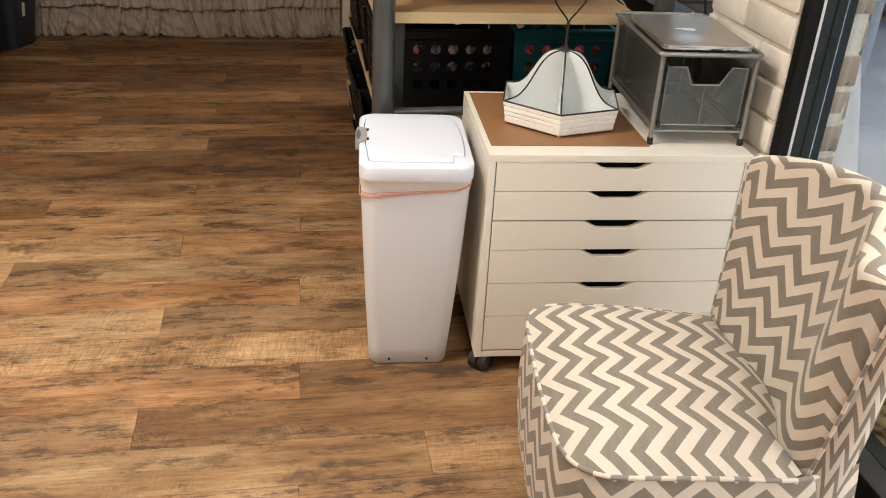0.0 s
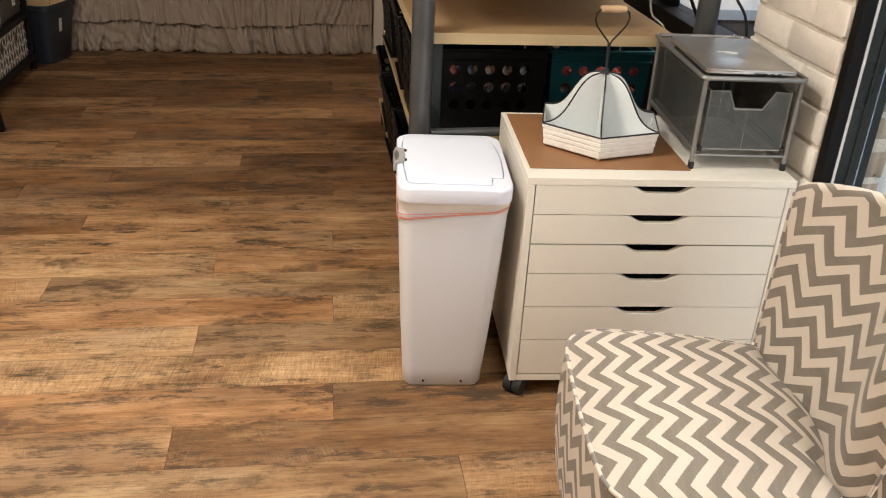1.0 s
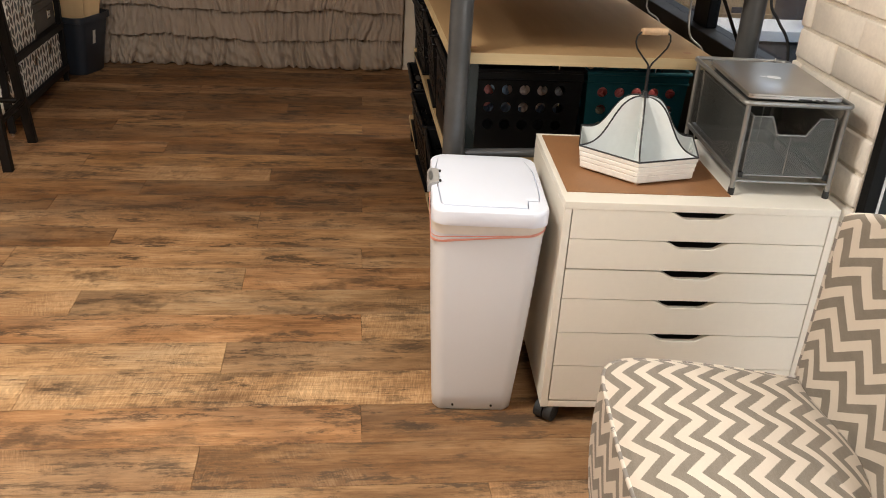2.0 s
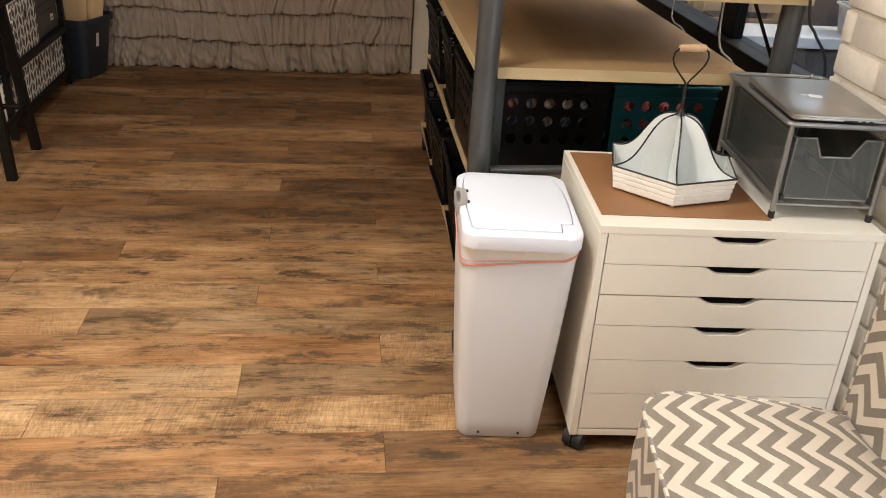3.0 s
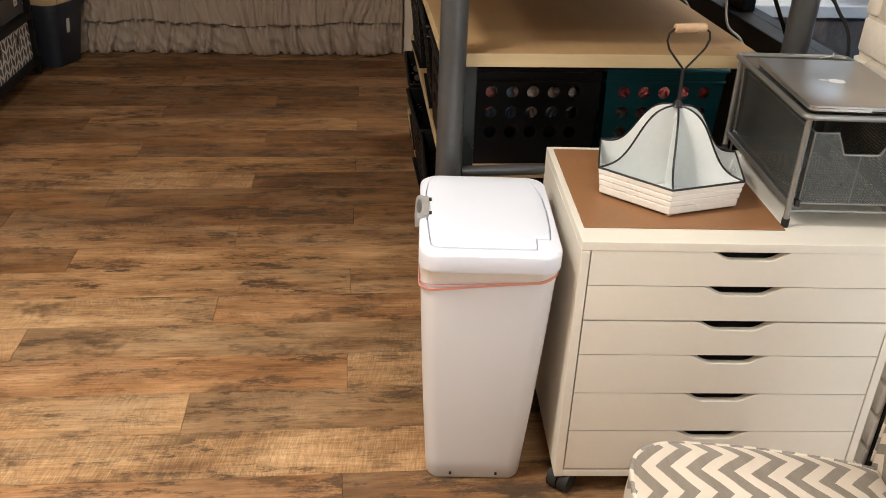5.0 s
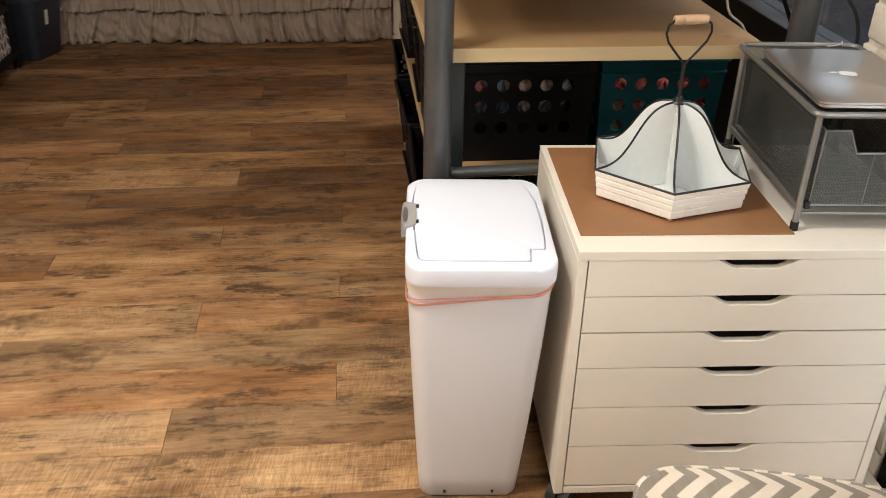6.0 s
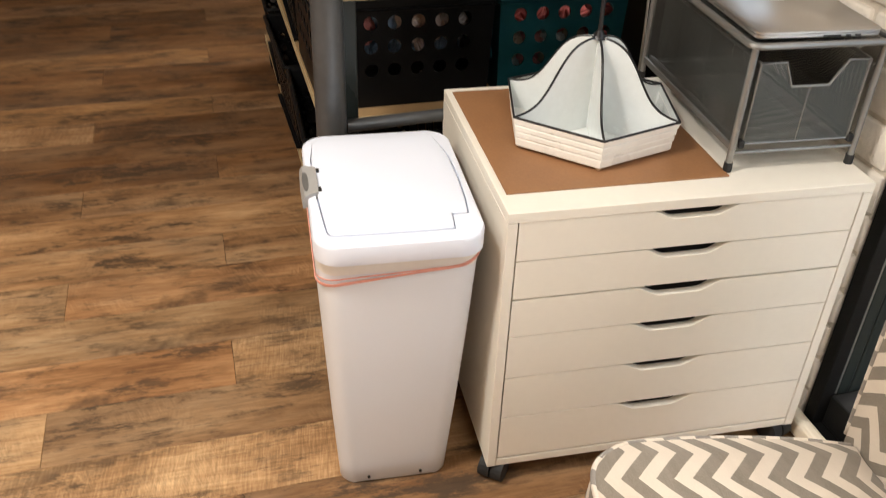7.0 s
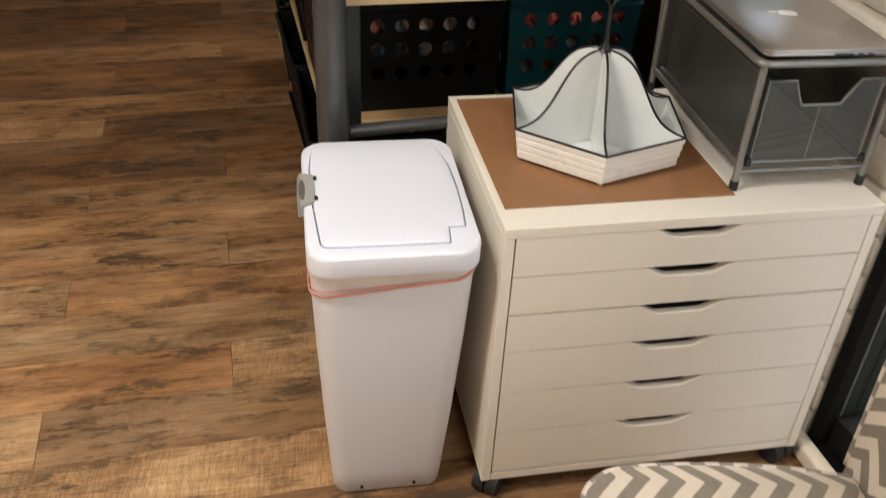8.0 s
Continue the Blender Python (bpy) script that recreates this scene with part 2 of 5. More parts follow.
MAT_LID = plain("white_lid_plastic", (0.80, 0.84, 0.94), 0.34, rough_vary=0.02, vary=0.004, grain=500, bump=0.05, dist=0.0004)
MAT_LATCH = plain("grey_latch_plastic", (0.36, 0.35, 0.335), 0.35, vary=0.05)
MAT_BAND = plain("red_drawstring", (0.74, 0.34, 0.27), 0.5, vary=0.2, grain=120)
MAT_BAG = plain("bin_liner", (0.80, 0.77, 0.72), 0.3, vary=0.05)
# near-black that paints the shade inside holes, slots and grips
MAT_HOLE_SHADE = plain("hole_shade", (0.015, 0.014, 0.013), 0.8)
MAT_CREAM = plain("cream_enamel", (0.88, 0.86, 0.80), 0.3, vary=0.05, blotch=9, bump=0.08, dist=0.002, dirt=(38, 0.74, (0.35, 0.27, 0.2)))
MAT_ENAMEL = plain("white_enamel", (0.79, 0.82, 0.815), 0.24, vary=0.05, blotch=9, bump=0.08, dist=0.002)
MAT_RIM = plain("black_enamel", (0.012, 0.012, 0.014), 0.35)
MAT_GRIP = wood_material("turned_grip_wood", (0.42, 0.25, 0.13), (0.66, 0.47, 0.29), 20, 0.6)
MAT_IRON = plain("black_wire", (0.02, 0.019, 0.018), 0.4, 0.5)
MAT_STEEL = plain("silver_paint", (0.30, 0.30, 0.29), 0.36, 0.65, vary=0.06)
MAT_MESH = mesh_material()
MAT_RUBBER = plain("black_rubber", (0.015, 0.015, 0.015), 0.7)
MAT_ALU = plain("brushed_aluminium", (0.50, 0.49, 0.47), 0.34, 0.85, vary=0.03, grain=400, bump=0.05)
MAT_LOGO = plain("pale_logo", (0.85, 0.85, 0.83), 0.3)
MAT_POST = plain("dark_grey_pipe", (0.082, 0.086, 0.090), 0.33, 0.35, vary=0.14, blotch=10, rough_vary=0.08)
MAT_PLY = wood_material("plywood_top", (0.30, 0.185, 0.084), (0.42, 0.275, 0.135), 3.0, 0.55, (1, 0.1, 1))
MAT_PLYEDGE = wood_material("plywood_edge", (0.43, 0.325, 0.175), (0.56, 0.435, 0.25), 9.0, 0.6)
MAT_CRATE = plain("black_crate_plastic", (0.0055, 0.0056, 0.0062), 0.36, vary=0.2, spec=0.18)
MAT_TEAL = plain("teal_crate_plastic", (0.006, 0.075, 0.095), 0.5, vary=0.12, spec=0.2)
MAT_YARN = [plain("yarn_" + k, c, 0.9, vary=0.3, grain=180, blotch=30, bump=0.4) for k, c in
            (("rose", (0.62, 0.24, 0.22)), ("slate", (0.24, 0.34, 0.46)), ("cream", (0.78, 0.66, 0.60)), ("grey", (0.55, 0.56, 0.57)), ("red", (0.40, 0.07, 0.06)), ("tan", (0.40, 0.31, 0.22)))]
MAT_BRICK = plain("white_painted_brick", (0.90, 0.835, 0.745), 0.62, vary=0.09, grain=85, blotch=12, bump=0.5, dist=0.004, dirt=(42, 0.72, (0.20, 0.15, 0.11)))
# same cream brick, darkened in colour for the shade outside; dirt spots kept
MAT_BRICK_SHADED = plain("shaded_outer_brick", (0.46, 0.365, 0.275), 0.75, vary=0.16, grain=85, blotch=12, bump=0.5, dist=0.004, dirt=(30, 0.62, (0.16, 0.11, 0.08)))
MAT_MORTAR = plain("painted_mortar", (0.78, 0.71, 0.61), 0.8, vary=0.14, grain=120, blotch=16, bump=0.8, dist=0.006, dirt=(30, 0.66, (0.22, 0.16, 0.11)))
MAT_FRAME = plain("black_door_frame", (0.008, 0.008, 0.008), 0.5, vary=0.2, spec=0.18)
MAT_FRAME2 = plain("dark_green_grey_frame", (0.026, 0.033, 0.032), 0.3, vary=0.1, spec=0.3)
MAT_STRIP = plain("white_weather_strip", (0.80, 0.80, 0.79), 0.5)
MAT_GLASS = glass_material()
MAT_WALL = plain("cream_wall_paint", (0.58, 0.48, 0.37), 0.75, vary=0.04, grain=200, bump=0.2)
MAT_TRIM = plain("cream_trim_paint", (0.84, 0.75, 0.61), 0.5, vary=0.04)
MAT_CEIL = plain("ceiling_paint", (0.55, 0.51, 0.45), 0.85, vary=0.03)
MAT_CURTAIN = plain("taupe_cotton_voile", (0.445, 0.362, 0.288), 0.9, vary=0.08, grain=260, blotch=6, bump=0.3)
MAT_BLACKWOOD = plain("black_stained_wood", (0.010, 0.0075, 0.006), 0.55, vary=0.2, grain=40, spec=0.15)
MAT_BLACKSTEEL = plain("black_rack_steel", (0.010, 0.009, 0.009), 0.5, 0.0, spec=0.2)
MAT_NAVY = plain("navy_plastic", (0.028, 0.036, 0.050), 0.42, vary=0.15)
MAT_GREYCLOTH = plain("grey_brown_cloth", (0.10, 0.085, 0.07), 0.9, vary=0.12, grain=240, bump=0.3)
MAT_LABEL = plain("paper_label", (0.72, 0.68, 0.60), 0.7, vary=0.03)
MAT_BOARD = wood_material("pine_board", (0.70, 0.46, 0.23), (0.84, 0.60, 0.33), 3, 0.6, (1, 1, 0.08))
MAT_GREYBAR = plain("grey_print", (0.16, 0.15, 0.14), 0.7)
MAT_CHROME = plain("chrome_eyelet", (0.6, 0.55, 0.48), 0.2, 0.9)
MAT_PAVING = plain("wet_blue_grey_paving", (0.34, 0.37, 0.41), 0.45, vary=0.22, grain=30, blotch=2.5, bump=0.4, dirt=(7, 0.70, (0.16, 0.12, 0.09)))
MAT_PALLET = wood_material("pallet_pine", (0.40, 0.26, 0.14), (0.66, 0.47, 0.27), 5, 0.7)
MAT_OUTWHITE = plain("white_outdoor_paint", (0.78, 0.79, 0.79), 0.6, vary=0.05)
MAT_STONE = plain("dark_garden_stone", (0.14, 0.12, 0.115), 0.85, vary=0.35, grain=40, blotch=8, bump=0.8)
MAT_SEAGRASS = plain("seagrass", (0.30, 0.22, 0.11), 0.8, vary=0.3, grain=130, blotch=25, bump=0.6, dist=0.003)
MAT_CABLE = plain("white_cable", (0.55, 0.54, 0.50), 0.5)
MAT_CLEARBIN = plain("cloudy_tub_plastic", (0.50, 0.52, 0.53), 0.3, vary=0.08)


# ---- mesh tools
def thing(name, at, rz=0.0, label="", category="", group="", kind=""):
    ob = new(name)
    ob.empty_display_size = 0.05
    ob.matrix_world = pose(*at, 0, 0, rz)
    return tagged(ob, label, category, group, kind)


def part(name, bm, material, parent=None, label="", smooth=False):
    me = bpy.data.meshes.new(name)
    bmesh.ops.recalc_face_normals(bm, faces=bm.faces)
    bm.to_mesh(me)
    bm.free()
    for m in material if isinstance(material, (list, tuple)) else (material,):
        me.materials.append(m)
    if smooth:
        me.polygons.foreach_set("use_smooth", [True] * len(me.polygons))
        if smooth != "all":
            me.set_sharp_from_angle(angle=radians(38))
    ob = new(name, me)
    if parent:
        ob.parent = parent
    if label:
        ob["label"] = label
    return ob


def add_box(bm, lo, hi, bevel=0.0, segs=2, m=None):
    made = bmesh.ops.create_cube(bm, size=1)["verts"]
    s = [hi[i] - lo[i] for i in range(3)]
    c = [(hi[i] + lo[i]) / 2 for i in range(3)]
    for v in made:
        v.co = Vector((v.co.x * s[0] + c[0], v.co.y * s[1] + c[1], v.co.z * s[2] + c[2]))
        if m:
            v.co = m @ v.co
    if bevel:
        edges = list({e for v in made for e in v.link_edges})
        bmesh.ops.bevel(bm, geom=edges, offset=bevel, segments=segs, profile=0.5, affect="EDGES")
    return bm


def box(lo, hi, bevel=0.0, segs=2, m=None):
    return add_box(bmesh.new(), lo, hi, bevel, segs, m)


def add_tube(bm, pts, r, segs=10, closed=False, caps=True, squash=1.0):
    """A round bar through the points; r may be one radius or one a point."""
    pts = [Vector(p) for p in pts]
    k = len(pts)
    rings, side = [], None
    for i, p in enumerate(pts):
        a = pts[(i - 1) % k] if closed or i else p
        b = pts[(i + 1) % k] if closed or i < k - 1 else p
        d = (b - a).normalized()
        if side is None:
            side = d.cross(Vector((0, 0, 1)))
            if side.length < 0.1:
                side = d.cross(Vector((1, 0, 0)))
        side = (side - d * side.dot(d)).normalized()
        up = d.cross(side)
        rr = r[i] if isinstance(r, (list, tuple)) else r
        rings.append([bm.verts.new(p + side * rr * math.cos(q) + up * rr * squash * math.sin(q)) for q in (2 * math.pi * j / segs for j in range(segs))])
    for i in range(k if closed else k - 1):
        a, b = rings[i], rings[(i + 1) % k]
        for j in range(segs):
            bm.faces.new((a[j], a[(j + 1) % segs], b[(j + 1) % segs], b[j]))
    if caps and not closed:
        bm.faces.new(rings[0][::-1])
        bm.faces.new(rings[-1])
    return bm


def tube(pts, r, segs=10, closed=False, squash=1.0):
    return add_tube(bmesh.new(), pts, r, segs, closed, True, squash)


def rounded_rect(w, d, r, n=6):
    out = []
    for cx, cy, a0 in ((w / 2 - r, d / 2 - r, 0), (-w / 2 + r, d / 2 - r, 90), (-w / 2 + r, -d / 2 + r, 180), (w / 2 - r, -d / 2 + r, 270)):
        for i in range(n + 1):
            a = radians(a0 + 90 * i / n)
            out.append((cx + r * math.cos(a), cy + r * math.sin(a)))
    return out


def loft(rings, cap_low=True, cap_high=True, bm=None):
    """Rings of points, all of one count, skinned one to the next."""
    bm = bm or bmesh.new()
    vs = [[bm.verts.new(p) for p in ring] for ring in rings]
    k = len(vs[0])
    for a, b in zip(vs, vs[1:]):
        for j in range(k):
            bm.faces.new((a[j], a[(j + 1) % k], b[(j + 1) % k], b[j]))
    if cap_low:
        bm.faces.new(vs[0][::-1])
    if cap_high:
        bm.faces.new(vs[-1])
    return bm


def rect_ring(w, d, r, z, n=6, cx=0.0, cy=0.0):
    return [(cx + x, cy + y, z) for x, y in rounded_rect(w, d, r, n)]


def sheet(nu, nv, place, uvs=None, bm=None):
    """A grid of quads: place(u, v) gives the point, uvs(u, v) the cloth coordinates in metres."""
    bm = bm or bmesh.new()
    lay = bm.loops.layers.uv.verify()
    vs = [[bm.verts.new(place(i / nu, j / nv)) for j in range(nv + 1)] for i in range(nu + 1)]
    for i in range(nu):
        for j in range(nv):
            f = bm.faces.new((vs[i][j], vs[i + 1][j], vs[i + 1][j + 1], vs[i][j + 1]))
            if uvs:
                for lp, (a, b) in zip(f.loops, ((i, j), (i + 1, j), (i + 1, j + 1), (i, j + 1))):
                    lp[lay].uv = uvs(a / nu, b / nv)
    return bm


def prism(outline, lo, hi, axis="z", bevel=0.0, bm=None):
    """A flat outline in two axes, pushed from lo to hi along the third."""
    bm = bm or bmesh.new()
    put = {"z": lambda a, b, c: (a, b, c), "y": lambda a, b, c: (a, c, b), "x": lambda a, b, c: (c, a, b)}[axis]
    low = [bm.verts.new(put(a, b, lo)) for a, b in outline]
    high = [bm.verts.new(put(a, b, hi)) for a, b in outline]
    k = len(outline)
    faces = [bm.faces.new(low[::-1]), bm.faces.new(high)]
    for j in range(k):
        faces.append(bm.faces.new((low[j], low[(j + 1) % k], high[(j + 1) % k], high[j])))
    if bevel:
        bmesh.ops.recalc_face_normals(bm, faces=faces)
        bmesh.ops.bevel(bm, geom=list({e for f in faces for e in f.edges}), offset=bevel, segments=1, affect="EDGES")
    return bm


def disc_xy(bm, c, r, axis, segs=14):
    a = {"x": (Vector((0, 1, 0)), Vector((0, 0, 1))), "y": (Vector((1, 0, 0)), Vector((0, 0, 1))), "z": (Vector((1, 0, 0)), Vector((0, 1, 0)))}[axis]
    vs = [bm.verts.new(Vector(c) + a[0] * r * math.cos(2 * math.pi * i / segs) + a[1] * r * math.sin(2 * math.pi * i / segs)) for i in range(segs)]
    bm.faces.new(vs)
    return bm


# ---- the room
WALL_X, BACK_Y, LEFT_X, FRONT_Y, TOP_Z = 1.19, 5.62, -2.45, -1.7, 2.54
PIER_0, PIER_1 = 1.965, 2.425

floor = tagged(part("floor", box((LEFT_X, FRONT_Y, -0.09), (1.5, BACK_Y + 0.1, -0.006)), MAT_GAP), "floor of rustic brown oak-look laminate planks", "floor", kind="structure")
tagged(part("ceiling", box((LEFT_X - 0.1, FRONT_Y - 0.1, TOP_Z), (1.6, BACK_Y + 0.1, TOP_Z + 0.1)), MAT_CEIL), "plain off-white painted ceiling above the room", "ceiling", kind="structure")
tagged(part("wall_west", box((LEFT_X - 0.1, FRONT_Y, -0.09), (LEFT_X, BACK_Y + 0.1, TOP_Z)), MAT_WALL), "plain cream painted side wall of the room", "wall", kind="structure")
tagged(part("wall_south", box((LEFT_X - 0.1, FRONT_Y - 0.1, -0.09), (1.6, FRONT_Y, TOP_Z)), MAT_WALL), "plain cream painted wall behind the seating", "wall", kind="structure")
tagged(part("wall_north", box((LEFT_X, BACK_Y, 0.0), (1.6, BACK_Y + 0.1, TOP_Z)), MAT_WALL), "cream painted end wall behind the ruffled curtain", "wall", kind="structure")
bm = box((WALL_X, FRONT_Y, 2.08), (1.5, BACK_Y, TOP_Z))
add_box(bm, (WALL_X, 4.9, -0.09), (1.5, BACK_Y, 2.08))
add_box(bm, (WALL_X, FRONT_Y, -0.09), (1.5, -1.2, 2.08))
tagged(part("wall_east", bm, MAT_WALL), "cream wall above and beside the glass doors", "wall", kind="structure")
tagged(part("baseboard", box((LEFT_X, BACK_Y - 0.016, 0.0), (WALL_X, BACK_Y, 0.09), 0.003), MAT_TRIM), "cream painted baseboard along the end wall", "baseboard", kind="structure")
trim = tagged(part("trim", box((0.318, BACK_Y - 0.045, 0.0), (0.43, BACK_Y - 0.018, 2.2), 0.003), MAT_TRIM), "cream painted upright door casing beside the curtain", "trim", kind="structure")
part("plinth_block", box((0.312, BACK_Y - 0.052, 0.0), (0.436, BACK_Y - 0.014, 0.03), 0.003), MAT_TRIM, trim)


def glazed_side(name, y0, y1, mullions, label, z_glass, z_sill):
    """Black-framed glazing between two piers, with its panes, stiles and rails."""
    w = thing(name, (0, 0, 0), 0, label, "window", kind="structure")
    part("sill_rail", box((1.215, y0, z_sill), (1.335, y1, z_glass), 0.004), MAT_FRAME, w)
    part("head_rail", box((1.215, y0, 2.0), (1.335, y1, 2.08), 0.004), MAT_FRAME, w)
    for a, b in (m for m in mullions if m[1] - m[0] > 0.01):
        part("stile", box((1.255, a, z_glass), (1.300, b, 2.0), 0.004), MAT_FRAME, w)
    inner = [mullions[i][1] for i in range(len(mullions) - 1)]
    outer = [mullions[i + 1][0] for i in range(len(mullions) - 1)]
    for a, b in zip(inner, outer):
        p = part("pane", box((1.281, a, z_glass), (1.287, b, 2.0)), MAT_GLASS, w)
        p.visible_shadow = False
    return w


door = glazed_side("door_1", -1.2, 1.93, [(-1.2, -1.1), (0.35, 0.45), (1.924, 1.931)], "black-framed sliding glass door to the patio", 0.11, 0.03)
part("frame_jamb", box((1.193, 1.932, 0.0), (1.226, PIER_0, 2.08), 0.003), MAT_FRAME, door)
# one strip in two colours: backlit white above, dim grey painted below
part("weather_strip", box((1.2265, 1.9345, 0.56), (1.2345, 1.9475, 2.05), 0.001), MAT_STRIP, door, "upper end of the weather strip, white for its backlight")
part("dim_strip", box((1.2265, 1.9345, 0.105), (1.2325, 1.9475, 0.5595), 0.001), MAT_STEEL, door, "lower end of the weather strip, greyed for its dimmer light")
part("inner_stile", box((1.2350, 1.9365, 0.0), (1.264, PIER_0, 2.08), 0.003), MAT_FRAME2, door)
part("outer_stile", box((1.2645, 1.934, 0.0), (1.318, PIER_0, 2.08), 0.003), MAT_FRAME2, door, "grey-green outer stile")
part("track", box((1.18, -1.2, 0.0), (1.36, PIER_0, 0.026), 0.004), MAT_FRAME, door)
window = glazed_side("window_1", PIER_1, 4.9, [(PIER_1, 2.47), (3.215, 3.355), (4.8, 4.9)], "black-framed window over a dark sill behind the shelving", 0.80, 0.0)


# ---- drawer cabinet
CAB_W, CAB_H, CAB_D, CAB_B = 0.672, 0.641, 0.499, 0.050
SEAMS = [0.624, 0.544, 0.462, 0.379, 0.281, 0.180, 0.072]


def drawer_front(z0, z1, x0, x1):
    """A flat front with a scooped grip cut into its upper edge."""
    c, top, bot, drop = (x0 + x1) / 2, 0.085, 0.036, 0.0205
    line = [(x0, z0), (x1, z0), (x1, z1), (c + top, z1)]
    for i in range(7):
        t = i / 6
        s = t * t * (3 - 2 * t)
        line.append((c + top + (bot - top) * t, z1 - drop * s))
    for i in range(7):
        t = 1 - i / 6
        s = t * t * (3 - 2 * t)
        line.append((c - top - (bot - top) * t, z1 - drop * s))
    line += [(c - top, z1), (x0, z1)]
    clean = [line[0]]
    for p in line[1:]:
        if (Vector(p) - Vector(clean[-1])).length > 1e-5:
            clean.append(p)
    return prism(clean, 0.001, 0.017, "y")


def drawer_cabinet():
    cab = thing("drawer_cabinet", (0.460, 1.962, 0), -3.3, "white six-drawer cabinet on castors with scooped drawer grips", "cabinet")
    part("top_panel", box((0, 0, CAB_H - 0.019), (CAB_W, CAB_D, CAB_H), 0.0012), MAT_WHITE, cab)
    for x in (0, CAB_W - 0.018):
        part("side_panel", box((x, 0, CAB_B), (x + 0.018, CAB_D, CAB_H - 0.0195), 0.0012), MAT_WHITE, cab)
    part("bottom_panel", box((0.0185, 0.001, CAB_B), (CAB_W - 0.0185, CAB_D, CAB_B + 0.018), 0.0012), MAT_WHITE, cab)
    part("back_panel", box((0.0185, CAB_D - 0.01, CAB_B + 0.0185), (CAB_W - 0.0185, CAB_D - 0.002, CAB_H - 0.0195)), MAT_WHITE, cab)
    for k, (hi, lo) in enumerate(zip(SEAMS, SEAMS[1:])):
        # the second drawer hangs a hair off the third
        d = part("drawer_front", drawer_front(lo + (0.0024 if k == 1 else 0.0011), hi - (0.0018 if k == 2 else 0.0011), 0.0205, CAB_W - 0.0205), MAT_WHITE, cab)
        # near-black box: the shade behind the scooped grip is in its colour
        part("drawer_box", box((0.03, 0.0185, lo + 0.006), (CAB_W - 0.03, 0.44, hi - 0.024)), MAT_HOLE_SHADE, d, "drawer box coloured near-black for the shade behind the grips")
    for x, y, turn in ((0.030, 0.034, -38), (CAB_W - 0.030, 0.034, 20), (0.035, CAB_D - 0.05, 60), (CAB_W - 0.035, CAB_D - 0.05, 10)):
        m = pose(x, y, 0, 0, 0, turn)
        c = part("castor", box((-0.019, -0.019, 0.040), (0.019, 0.019, CAB_B - 0.0005), 0.005, m=m), MAT_RUBBER, cab, "black plastic castor")
        for s in (-0.0135, 0.0135):
            part("wheel", tube([m @ Vector((s + a, -0.014, 0.0262)) for a in (-0.0115, -0.008, 0.008, 0.0115)], 0.0258, 22), MAT_RUBBER, c)
    return cab


cabinet = drawer_cabinet()
CAB = cabinet.matrix_world.copy()
mat_pad = tagged(part("desk_pad", box((0.013, 0.060, 0), (0.420, 0.478, 0.0025), 0.001), MAT_PAD), "thin brown hardboard pad lying on the cabinet top", "pad")
mat_pad.matrix_world = CAB @ pose(0, 0, CAB_H + 0.0003)


# ---- trash can
def bowed_ring(w, d, r, z, bow_x, bow_y, angles):
    """A rounded rectangle with slightly swollen sides, cut at the given angles about its middle."""
    hx, hy = w / 2, d / 2
    pts = []
    for x, y in rounded_rect(w - 2 * bow_x, d - 2 * bow_y, r, 10):
        pts.append((x + math.copysign(bow_x, x) * max(0, 1 - (y / hy) ** 2), y + math.copysign(bow_y, y) * max(0, 1 - (x / hx) ** 2)))
    return [(*q, z) for q in cut_round(pts, angles)]


def cut_round(poly, angles):
    """Where rays from the middle at the given angles meet a closed outline."""
    out = []
    for a in angles:
        dx, dy = math.cos(a), math.sin(a)
        best = None
        for (x0, y0), (x1, y1) in zip(poly, poly[1:] + poly[:1]):
            ex, ey = x1 - x0, y1 - y0
            det = dx * ey - dy * ex
            if abs(det) < 1e-12:
                continue
            t, u = (x0 * ey - y0 * ex) / det, (x0 * dy - y0 * dx) / det
            if t > 0 and -1e-9 <= u <= 1 + 1e-9 and (best is None or t > best):
                best = t
        out.append((dx * best, dy * best))
    return out


